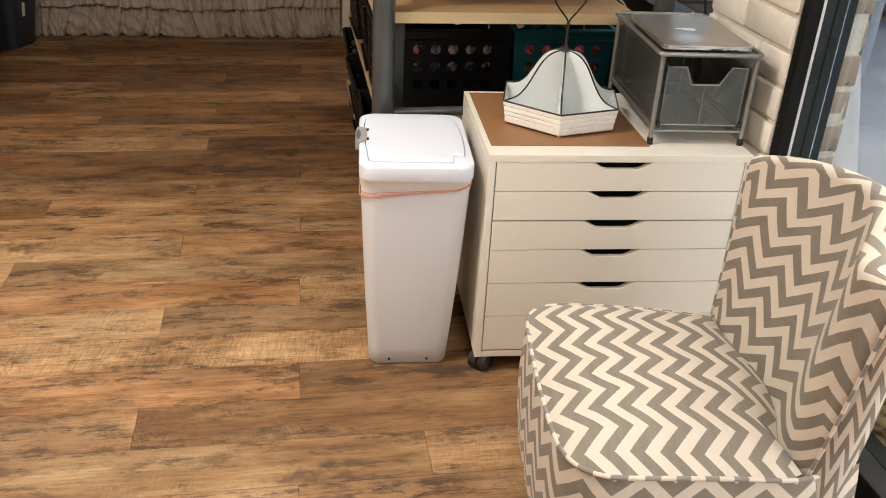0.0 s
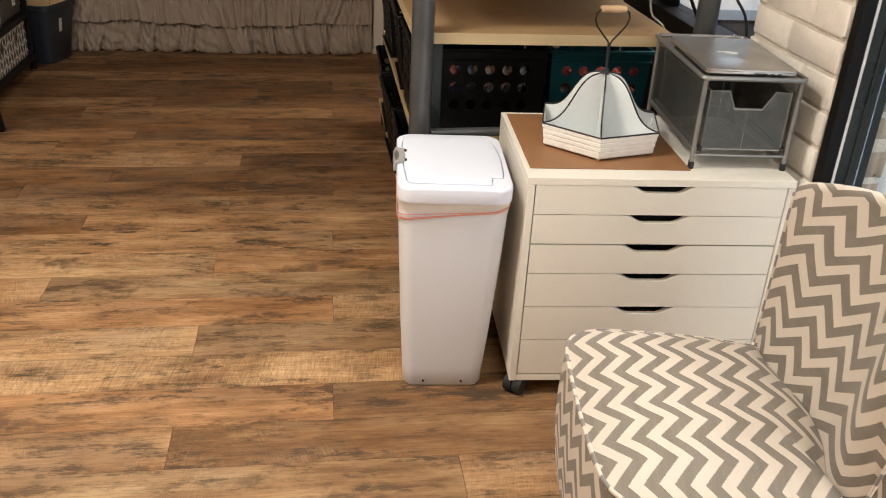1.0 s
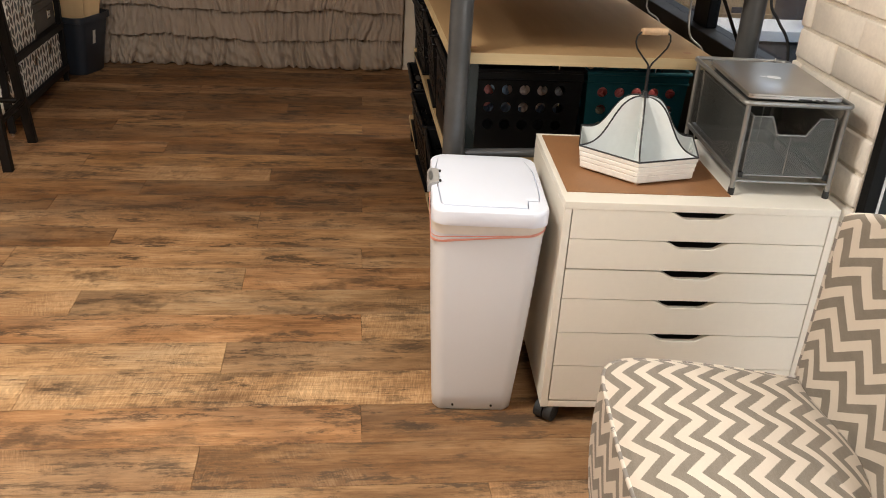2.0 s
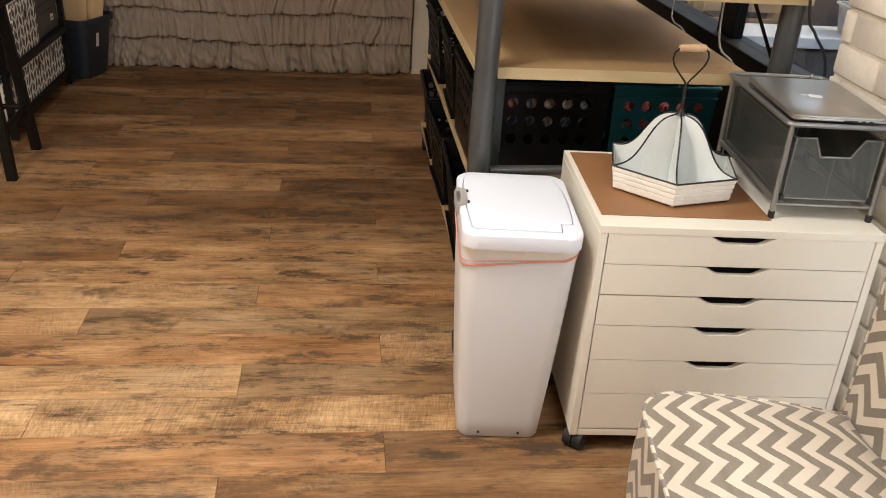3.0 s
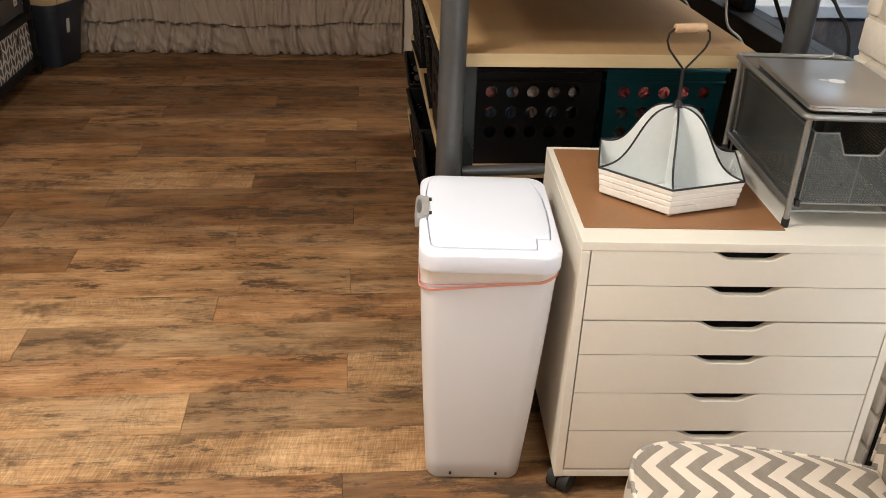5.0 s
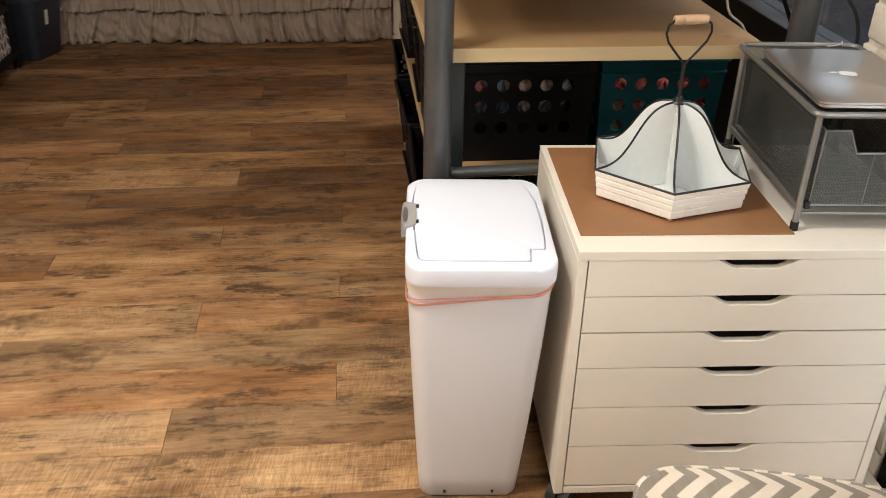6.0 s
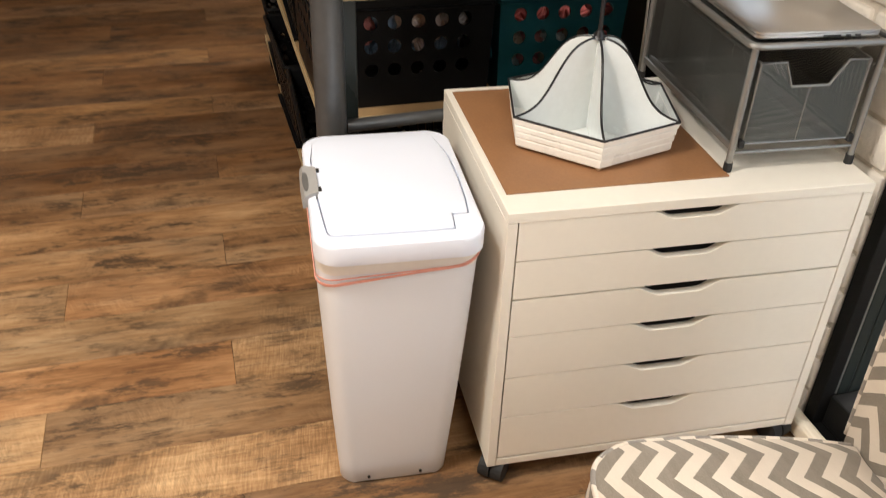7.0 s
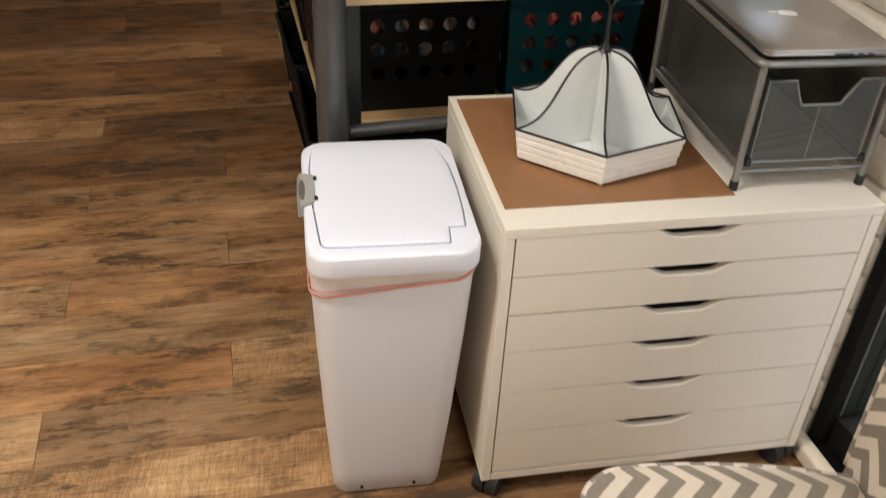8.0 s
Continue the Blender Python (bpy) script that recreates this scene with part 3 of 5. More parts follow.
def trash_can():
    can = thing("trash_can", (0.3025, 2.158, 0), -4.6, "tall white plastic trash can with a grey-latched swing lid", "trash can")
    levels = [(0.0, 0.205, 0.266, 0.030), (0.006, 0.214, 0.274, 0.034), (0.2, 0.240, 0.300, 0.036), (0.4, 0.262, 0.326, 0.038), (0.562, 0.276, 0.346, 0.040)]
    rings = []
    fine = []
    for (za, wa, da, ra), (zb, wb, db, rb) in zip(levels, levels[1:]):
        for i in range(4):
            t = i / 4
            fine.append(tuple(a + (b - a) * t for a, b in ((za, zb), (wa, wb), (da, db), (ra, rb))))
    fine.append(levels[-1])
    for z, w, d, r in fine:
        ring = []
        for x, y, _ in rect_ring(w, d, r, z, 8):
            # shallow arched toe hollow low on the face beside the cabinet front
            if y < 0 and z < 0.05:
                y += 0.008 * max(0, 1 - (x / 0.085) ** 2) * max(0, 1 - z / 0.05)
            ring.append((x - 0.006 * (1 - z / 0.562), y - 0.004 * (1 - z / 0.562), z))
        rings.append(ring)
    body = part("body", loft(rings), MAT_CAN, can, smooth=True)
    for x in (-0.058, 0.046):
        part("screw_hole", tube([(x, -0.1445, 0.019), (x, -0.136, 0.019)], 0.003, 10), MAT_HOLE_SHADE, body, "small dark screw hole")
    # liner folded over the rim, gathered a little, and its drawstring
    bag = []
    for z, w, d in ((0.5735, 0.2790, 0.3490), (0.547, 0.2775, 0.3475), (0.534, 0.2745, 0.3445)):
        bag.append([(x * (1 + 0.0022 * math.sin(31 * math.atan2(y, x)) + 0.0015 * math.sin(57 * math.atan2(y, x) + z * 90)), y, z + (0.006 * math.sin(5 * x / 0.14 + y * 9) if z < 0.54 else 0)) for x, y, _ in rect_ring(w, d, 0.042, z, 12)])
    part("bin_liner", loft(bag, False, False), MAT_BAG, can, "pale liner folded over the rim", smooth=True)
    ring = rounded_rect(0.2800, 0.3500, 0.043, 12)
    for lift, lean, r, out, bend in ((0.5320, 0.115, 0.0013, 0.0, 0.5), (0.5345, 0.100, 0.0010, 0.002, -0.6), (0.5385, 0.060, 0.0008, 0.004, 0.2)):
        pts = [(x * (1 + out), y * (1 + out), lift + lean * x + 0.0022 * math.sin(x * 55 + bend) + bend * 0.06 * max(0, x) * (0.14 - x) / 0.14) for x, y in ring]
        part("drawstring", tube(pts, r, 6, True, 1.9), MAT_BAND, can, "red plastic drawstring", smooth=True)
    # flap: bowed sides, stepped at one front corner, hinged along the back
    flap = [(-0.108, 0.176), (-0.1215, 0.160), (-0.1265, 0.100), (-0.1270, 0.040), (-0.1240, -0.040), (-0.1185, -0.130), (-0.1165, -0.152), (-0.1120, -0.1610), (-0.1050, -0.1640), (0.0, -0.1665),
            (0.0860, -0.1665), (0.0885, -0.1640), (0.0920, -0.1240), (0.0940, -0.1215), (0.1170, -0.1215), (0.1195, -0.1190), (0.1235, -0.075), (0.1260, 0.004), (0.1240, 0.078), (0.1175, 0.126), (0.1080, 0.168), (0.100, 0.176)]
    angles = sorted({round(math.atan2(y, x), 5) for x, y in flap} | {round(-math.pi + 2 * math.pi * i / 120, 5) for i in range(120)})
    edge = cut_round(flap, angles)

    def gap(x, y):
        """Width of the slot round the flap; it dies out towards the hinge."""
        return 0.0006 + 0.0030 * min(1.0, max(0.0, (0.150 - y) / 0.07))

    well = [(x * (1 + gap(x, y) / math.hypot(x, y)), y * (1 + gap(x, y) / math.hypot(x, y))) for x, y in edge]
    skirt = [bowed_ring(w, d, r, z, bx, by, angles) for w, d, r, z, bx, by in ((0.280, 0.376, 0.040, 0.571, 0.004, 0.002), (0.2905, 0.388, 0.038, 0.5715, 0.006, 0.004), (0.2925, 0.3925, 0.039, 0.576, 0.008, 0.005), (0.2945, 0.396, 0.039, 0.602, 0.009, 0.006),
             (0.2930, 0.3945, 0.039, 0.6080, 0.009, 0.006), (0.288, 0.389, 0.037, 0.6108, 0.009, 0.006), (0.272, 0.372, 0.040, 0.6118, 0.009, 0.006))]
    skirt += [[(x, y, 0.6122) for x, y in well], [(x, y, 0.6040) for x, y in well]]
    lid = part("lid", loft(skirt, True, True), MAT_LID, can, smooth=True)
    rise = lambda y: 0.0018 * min(1.0, max(0.0, (0.02 - y) / 0.16))
    rings = [[(x, y, 0.6035) for x, y in edge], [(x, y, 0.6122 + rise(y)) for x, y in edge]]
    for k, z in ((0.988, 0.6136), (0.972, 0.6141), (0.80, 0.6150), (0.5, 0.6158), (0.15, 0.6162)):
        rings.append([(x * k, y * k, z + rise(y * k)) for x, y in edge])
    part("flap", loft(rings, False, True), MAT_LID, lid, smooth=True)
    # grey latch that wraps over the side of the lid
    latch_rings = []
    for z, out, grow in ((0.594, -0.1505, 1.03), (0.601, -0.1510, 1.02), (0.608, -0.1505, 1.0), (0.6165, -0.1460, 0.98), (0.6180, -0.1400, 0.95)):
        latch_rings.append([(out, 0.008 + 0.060 * grow, z), (-0.1225, 0.008 + 0.050, z), (-0.1215, 0.008, z), (-0.1225, 0.008 - 0.038, z), (out, 0.008 - 0.050 * grow, z), (out - 0.0015, 0.008, z)])
    latch = part("latch", loft(latch_rings), MAT_LATCH, lid, "grey plastic lid latch", smooth=True)
    for y in (-0.018, 0.050):
        part("latch_pin", box((-0.1225, y - 0.006, 0.6125), (-0.1165, y + 0.006, 0.6175), 0.001), MAT_RUBBER, latch)
    part("thumb_hollow", loft([[(-0.1430 + 0.0055 * math.cos(a), 0.008 + 0.034 * math.sin(a), 0.6181 + h) for a in (2 * math.pi * i / 16 for i in range(16))] for h in (0, 0.0006)]), MAT_STEEL, latch)
    return can


trash_can()


# ---- divided caddy on the pad
def divided_caddy():
    z_rim = 0.064
    caddy = thing("divided_caddy", (0.7025, 2.2135, CAB_H + 0.0030), 14.5, "white enamel six-section utensil caddy with black rims", "caddy")
    hexa = [Vector((math.cos(radians(60 * i - 120)), math.sin(radians(60 * i - 120)), 0)) for i in range(6)]

    def hex_ring(r, z):
        return [tuple(h * r + Vector((0, 0, z))) for h in hexa]

    outer = [hex_ring(r, z) for r, z in ((0.158, 0.004), (0.1635, 0.008), (0.1645, 0.021), (0.1632, 0.0235), (0.1662, 0.026), (0.1668, 0.034), (0.1655, 0.0365), (0.1685, 0.039),
             (0.1690, 0.047), (0.1678, 0.0495), (0.1705, 0.052), (0.1725, z_rim), (0.1710, z_rim))]
    part("tray", loft(outer, True, False), MAT_CREAM, caddy, "cream enamel sides with pressed ribs")
    part("tray_lining", loft([hex_ring(0.1710, z_rim - 0.0005), hex_ring(0.160, 0.010), hex_ring(0.02, 0.009)], False, True), MAT_ENAMEL, caddy)
    part("tray_rim", tube(hex_ring(0.1715, z_rim), 0.0023, 6, True), MAT_RIM, caddy, "black rolled rim")

    def bell(t):
        """Height of a divider from the post (t = 0) to the rim (t = 1)."""
        s = 1 / (1 + math.exp((t - 0.50) * 9))
        e0, e1 = 1 / (1 + math.exp(-0.50 * 9)), 1 / (1 + math.exp(0.50 * 9))
        return z_rim + (0.186 - z_rim) * (s - e1) / (e0 - e1)

    prof = [(t, bell(t)) for t in (i / 28 for i in range(29))]
    for i, h in enumerate(hexa):
        nrm = Vector((-h.y, h.x, 0))
        bm = bmesh.new()
        front, back = [], []
        for t, z in prof:
            r = 0.004 + t * 0.1675
            for store, s in ((front, 1), (back, -1)):
                store.append((bm.verts.new(h * r + nrm * 0.0016 * s + Vector((0, 0, z))), bm.verts.new(h * min(r, 0.160) + nrm * 0.0016 * s + Vector((0, 0, 0.010)))))
        for store in (front, back):
            for a, b in zip(store, store[1:]):
                bm.faces.new((a[0], a[1], b[1], b[0]))
        for a, b, c, d in zip(front, front[1:], back, back[1:]):
            bm.faces.new((a[0], b[0], d[0], c[0]))
        dv = part("divider", bm, MAT_ENAMEL, caddy)
        part("divider_rim", tube([h * (0.004 + t * 0.1675) + Vector((0, 0, z)) for t, z in prof], 0.0023, 6), MAT_RIM, dv, "black rolled rim", smooth=True)
    part("post", tube([(0, 0, 0.01), (0, 0, 0.19)], 0.0055, 12), MAT_ENAMEL, caddy)
    part("post_cap", tube([(0, 0, 0.183), (0, 0, 0.188), (0, 0, 0.198)], [0.013, 0.010, 0.006], 14), MAT_RIM, caddy, "black cap")
    part("handle_stem", tube([(0, 0, 0.186), (-0.001, 0, 0.262)], 0.0042, 10), MAT_RIM, caddy)
    ang = radians(-8)
    ax = Vector((math.cos(ang), math.sin(ang), 0))
    for s in (-1, 1):
        curve = [(0.0, 0.255), (0.006, 0.268), (0.022, 0.285), (0.040, 0.306), (0.0465, 0.323), (0.044, 0.338), (0.033, 0.347)]
        part("handle_wire", tube([ax * s * a + Vector((0, 0, z)) for a, z in curve], 0.0024, 8), MAT_IRON, caddy, "black bent wire", smooth=True)
    g = [ax * q + Vector((0, 0, 0.348)) for q in (-0.034, -0.032, -0.018, -0.015, -0.012, 0.012, 0.015, 0.018, 0.032, 0.034)]
    part("grip", tube(g, [0.007, 0.0088, 0.0092, 0.0080, 0.0092, 0.0094, 0.0082, 0.0094, 0.0088, 0.007], 14), MAT_GRIP, caddy, "turned pale wood grip", smooth=True)
    for i in range(3):
        a = radians(60 * (2 * i) - 120)
        part("foot", tube([(0.15 * math.cos(a), 0.15 * math.sin(a), 0), (0.15 * math.cos(a), 0.15 * math.sin(a), 0.006)], 0.006, 10), MAT_GRIP, caddy)
    return caddy


divided_caddy()


# ---- mesh drawer unit with the laptop on top
def flat_sheet(p, q, r, name, parent, material=None):
    """A thin rectangular mesh sheet from corner p along q and r."""
    p, q, r = Vector(p), Vector(q), Vector(r)
    return part(name, sheet(1, 1, lambda u, v: p + q * u + r * v, lambda u, v: (u * q.length, v * r.length)), material or MAT_MESH, parent)


MU_W, MU_D, MU_H = 0.238, 0.414, 0.234


def mesh_drawer_unit():
    u = thing("mesh_drawer_unit", (0.8890, 2.018, CAB_H + 0.0005), -4.6, "silver wire-mesh pull-out drawer on four tube legs", "desk organizer")
    for x in (0, MU_W):
        for y in (0, MU_D):
            p = part("leg", tube([(x, y, 0.012), (x, y, MU_H - 0.004)], 0.0062, 12), MAT_STEEL, u)
            part("rubber_foot", tube([(x, y, 0), (x, y, 0.018)], 0.0078, 12), MAT_RUBBER, p, "black rubber foot")
    top = [(x, y, MU_H) for x, y in ((a + MU_W / 2, b + MU_D / 2) for a, b in rounded_rect(MU_W + 0.02, MU_D + 0.02, 0.018, 5))]
    part("top_rim", tube(top, 0.0062, 8, True), MAT_STEEL, u, smooth=True)
    flat_sheet((-0.006, -0.006, MU_H - 0.001), (MU_W + 0.012, 0, 0), (0, MU_D + 0.012, 0), "top_mesh", u)
    for x in (0, MU_W):
        flat_sheet((x, 0.004, 0.052), (0, MU_D - 0.008, 0), (0, 0, MU_H - 0.056), "side_mesh", u)
        part("side_rail", box((x - 0.004, 0.004, 0.040), (x + 0.004, MU_D - 0.004, 0.052), 0.0015), MAT_STEEL, u)
        part("slide_channel", box((x - 0.006 + (0.012 if x == 0 else -0.012), 0.0, 0.046), (x + 0.004 + (0.012 if x == 0 else -0.012), MU_D - 0.01, 0.056), 0.0015), MAT_STEEL, u)
    for y in (0, MU_D):
        part("end_rail", tube([(0, y, 0.036), (MU_W, y, 0.036)], 0.0032, 8), MAT_STEEL, u)
    for x in (0.014, MU_W - 0.014):
        part("glide", box((x - 0.005, -0.006, 0.046), (x + 0.005, 0.008, 0.060), 0.002), MAT_RUBBER, u, "black nylon glide")
    # pull-out drawer with a dipped front
    x0, x1, zb, zt = 0.018, MU_W - 0.018, 0.052, 0.200
    line = [(x0, zb), (x1, zb), (x1, zt), (x1 - 0.040, zt), (x1 - 0.066, zt - 0.044), (x0 + 0.066, zt - 0.044), (x0 + 0.046, zt), (x0, zt)]
    bm = bmesh.new()
    lay = bm.loops.layers.uv.verify()
    dip = zt - 0.044
    for piece in (((x0, zb), (x1, zb), (x1, dip), (x0, dip)), ((x0, dip), (x0 + 0.066, dip), (x0 + 0.046, zt), (x0, zt)), ((x1 - 0.066, dip), (x1, dip), (x1, zt), (x1 - 0.040, zt))):
        f = bm.faces.new([bm.verts.new((a, 0.002, b)) for a, b in piece])
        for lp in f.loops:
            lp[lay].uv = (lp.vert.co.x, lp.vert.co.z)
    dr = part("drawer_front", bm, MAT_MESH, u)
    part("front_wire", tube([(a, 0.002, b) for a, b in line], 0.0028, 8, True), MAT_STEEL, dr)
    part("centre_wire", tube([(MU_W / 2, 0.002, zb), (MU_W / 2, 0.002, zt - 0.044)], 0.0016, 6), MAT_STEEL, dr)
    for x in (x0, x1):
        flat_sheet((x, 0.003, zb), (0, MU_D - 0.02, 0), (0, 0, zt - zb), "drawer_side", u)
        part("side_wire", tube([(x, 0.003, zt), (x, MU_D - 0.017, zt)], 0.0026, 8), MAT_STEEL, u)
    flat_sheet((x0, MU_D - 0.017, zb), (x1 - x0, 0, 0), (0, 0, zt - zb), "drawer_back", u)
    flat_sheet((x0, 0.003, zb), (x1 - x0, 0, 0), (0, MU_D - 0.02, 0), "drawer_bottom", u)
    return u


unit = mesh_drawer_unit()


def laptop():
    w, d = 0.226, 0.325
    ob = thing("laptop", (0.884, 2.016, CAB_H + MU_H + 0.0075), -5.5, "closed thin silver aluminium laptop with a pale lid mark", "laptop")
    part("base", loft([rect_ring(w - 0.012, d - 0.012, 0.010, 0, 5, w / 2, d / 2), rect_ring(w, d, 0.014, 0.004, 5, w / 2, d / 2), rect_ring(w, d, 0.014, 0.0090, 5, w / 2, d / 2)]), MAT_ALU, ob, smooth=True)
    part("screen_lid", loft([rect_ring(w, d, 0.014, 0.0098, 5, w / 2, d / 2), rect_ring(w, d, 0.014, 0.0135, 5, w / 2, d / 2), rect_ring(w - 0.004, d - 0.004, 0.012, 0.0150, 5, w / 2, d / 2)]), MAT_ALU, ob, smooth=True)
    part("seam", box((0.004, 0.004, 0.0091), (w - 0.004, d - 0.004, 0.0097)), MAT_HOLE_SHADE, ob, "dark seam between the halves")
    for x0, x1 in ((0.118, 0.150), (0.158, 0.168), (0.175, 0.186)):
        part("port", box((x0, -0.0006, 0.0035), (x1, 0.002, 0.0068), 0.0005), MAT_HOLE_SHADE, ob, "dark port")
    part("front_notch", box((-0.0006, 0.125, 0.0070), (0.003, 0.165, 0.0096)), MAT_STEEL, ob)
    blob = [(0.019 * math.cos(a) * (1 - 0.12 * math.cos(2 * a)), 0.013 * math.sin(a) + 0.002 * math.cos(3 * a)) for a in (2 * math.pi * i / 24 for i in range(24))]
    part("lid_mark", loft([[(w / 2 + x, d / 2 + y, z) for x, y in blob] for z in (0.0149, 0.0154)]), MAT_LOGO, ob, "pale rounded lid mark")
    leaf = [(0.009 * math.cos(a), 0.003 * math.sin(a)) for a in (2 * math.pi * i / 12 for i in range(12))]
    part("lid_mark", loft([[(w / 2 - 0.026 + x, d / 2 + 0.006 + y, z) for x, y in leaf] for z in (0.0149, 0.0154)]), MAT_LOGO, ob, "pale rounded lid mark")
    return ob


laptop()


# ---- slipper chair in zigzag cotton
def slipper_chair():
    chair = thing("slipper_chair", (0.715, 1.380, 0), -7.5, "low slipper chair in grey and cream zigzag cotton", "chair")
    # plan of the seat, from the back along one side, round the front and along the other side
    PLAN = ((0.270, -0.235), (0.155, -0.275), (0.046, -0.276), (-0.060, -0.277), (-0.138, -0.277), (-0.182, -0.267), (-0.214, -0.238), (-0.230, -0.190), (-0.237, -0.099),
            (-0.240, 0.002), (-0.240, 0.077), (-0.239, 0.147), (-0.229, 0.202), (-0.200, 0.234), (-0.148, 0.248), (-0.028, 0.243), (0.088, 0.226), (0.200, 0.195))
    # plan of the back's inner face, from one tip to the other, at the seat and at the top
    LOW = ((0.172, -0.262), (0.152, -0.232), (0.150, -0.190), (0.178, -0.095), (0.186, 0.000), (0.172, 0.085), (0.160, 0.165), (0.168, 0.240))
    HIGH = ((0.200, -0.300), (0.166, -0.278), (0.168, -0.225), (0.236, -0.120), (0.290, -0.005), (0.285, 0.100), (0.246, 0.205), (0.190, 0.273))
    z_lo, z_hi, rise = 0.172, 0.462, 0.374
    mid = Vector((0.02, -0.012))

    def along(row, t):
        """A smooth line through the row's points; t runs from 0 to 1."""
        t *= len(row) - 1
        i = min(max(int(t), 0), len(row) - 2)
        p0, p1, p2, p3 = (Vector(row[min(max(i + k, 0), len(row) - 1)]) for k in (-1, 0, 1, 2))
        u = t - i
        return 0.5 * (2 * p1 + (p2 - p0) * u + (2 * p0 - 5 * p1 + 4 * p2 - p3) * u * u + (3 * p1 - p0 - 3 * p2 + p3) * u ** 3)

    def warp(k, x, y):
        return sum(c * t for c, t in zip(k, (1, x, y, x * x, x * y, y * y, x ** 3, x * x * y, x * y * y, y ** 3, x ** 4, x ** 3 * y, x * x * y * y, x ** 5)))

    n = 144
    pts = [along(PLAN, i / n) for i in range(n + 1)]
    run = [0.0]
    for a, b in zip(pts, pts[1:]):
        run.append(run[-1] + (b - a).length)

    def base_at(u, v):
        p = pts[round(u * n)]
        g = 1 + 0.045 * math.sin(math.pi * v) ** 0.8 - 0.03 * (1 - v)
        return (p.x * g, p.y * g, z_lo + (z_hi - z_lo) * v)

    bm = sheet(n, 8, base_at, lambda u, v: (run[round(u * n)] + 0.02, (z_hi - z_lo) * v))
    part("seat_base", bm, MAT_CHEVRON, chair, smooth="all")
    part("base_underside", loft([[(p.x * 0.97, p.y * 0.97, z) for p in pts[::4]] for z in (z_lo, z_lo + 0.01)]), MAT_RUBBER, chair)

    # seat pad: gently crowned inside the piping, its cover pulled slightly askew
    SEAT_U = (0.2182, 0.0723, 1.0763, -0.0666, 0.0278, -0.3805, 1.2838, -1.6707, -0.312, -1.0731)
    SEAT_V = (0.2304, 1.106, -0.022, 0.1563, -0.1008, -0.3169, 1.6388, -0.947, -0.0067, -0.3463)

    # the pad ends in a roll tucked behind the foot of the backrest
    TUCK = ((0.160, 0.205), (0.159, 0.165), (0.171, 0.085), (0.185, 0.000), (0.177, -0.095), (0.149, -0.190), (0.150, -0.232), (0.160, -0.266))
    rim = [p for p in pts if p.x <= 0.145] + [along(TUCK, i / 40) for i in range(41)]
    rim.append(rim[0])

    def seat_at(u, v):
        f = 1 - v
        p = mid + (rim[round(u * (len(rim) - 1))] - mid) * f
        wave = 0.0012 * math.sin(p.x * 70 + 2) * math.sin(p.y * 55) * min(1, v * 4)
        return (p.x, p.y, z_hi + 0.002 + 0.050 * (1 - f ** 3.2) + wave)

    def seat_uv(u, v):
        x, y, _ = seat_at(u, v)
        return (0.099 * 12 + warp(SEAT_U, x, y), 0.0545 * 8 + warp(SEAT_V, x, y))

    part("seat", sheet(len(rim) - 1, 24, seat_at, seat_uv), MAT_CHEVRON, chair, smooth="all")
    welt = [(p.x * 1.004, p.y * 1.004, z_hi) for p in pts[4:-4]]
    bm = tube(welt, 0.0042, 8)
    lay = bm.loops.layers.uv.verify()
    for f in bm.faces:
        for lp in f.loops:
            lp[lay].uv = (0, math.atan2(lp.vert.co.y, lp.vert.co.x) * 0.3)
    part("seat_piping", bm, MAT_PIPING, chair, smooth="all")

    # back: upright at its two edges, leaning away in the middle, with an arched top
    def inner(s, h):
        a, b = along(LOW, (s + 1) / 2), along(HIGH, (s + 1) / 2)
        p = a + (b - a) * (max(h, 0) ** 0.9 if h > 0 else h)
        return Vector((p.x, p.y, z_hi + (rise - (0.054 if s > 0 else 0.030) * s * s) * h))

    thick = 0.055

    def outer(s, h):
        p = inner(s, h)
        lean = Vector((1.0, 0.75 * s, 0)).normalized()
        return p + lean * thick * (0.95 + 0.15 * (1 - h)) * (1 - 0.45 * s * s)

    def back_at(u, v):
        """v runs up the inside, over the rounded top and down the outside to the floor gap."""
        s = 2 * u - 1
        if v < 0.5:
            return inner(s, -0.12 + 1.12 * v / 0.5)
        if v < 0.62:
            a = math.pi * (v - 0.5) / 0.12
            p, q = inner(s, 1), outer(s, 1)
            c = (p + q) / 2
            return c + (p - c) * math.cos(a) + Vector((0, 0, 0.016 * math.sin(a)))
        h = 1 - (v - 0.62) / 0.38
        p = outer(s, 1)
        low = Vector((0.275 - 0.070 * s * s, s * 0.225 - 0.012, z_lo))
        return low + (p - low) * h + Vector((0.02 * math.sin(math.pi * h), 0, 0))

    BACK_U = (0.31474, -0.23861, -0.10221, -0.07404, 0.00436, 0.15741, 0.09347, 0.07645, 0.00601, -0.09954, 0.00265, -0.00327, -0.0417, -0.05923)
    BACK_V = (-0.31604, -0.00242, 0.29818, -0.04136, 0.0049, -0.04268, 0.03674, 0.04588, 0.0187, 0.01923, 0.00161, -0.0283, -0.0443, -0.01653)

    def across(s, h):
        """Length of cloth from near the middle of the back to this place across it."""
        k, total, p = 24, 0.0, inner(0.2, h)
        for i in range(1, k + 1):
            q = inner(0.2 + (s - 0.2) * i / k, h)
            total += math.hypot(q.x - p.x, q.y - p.y)
            p = q
        return math.copysign(total, s - 0.2)

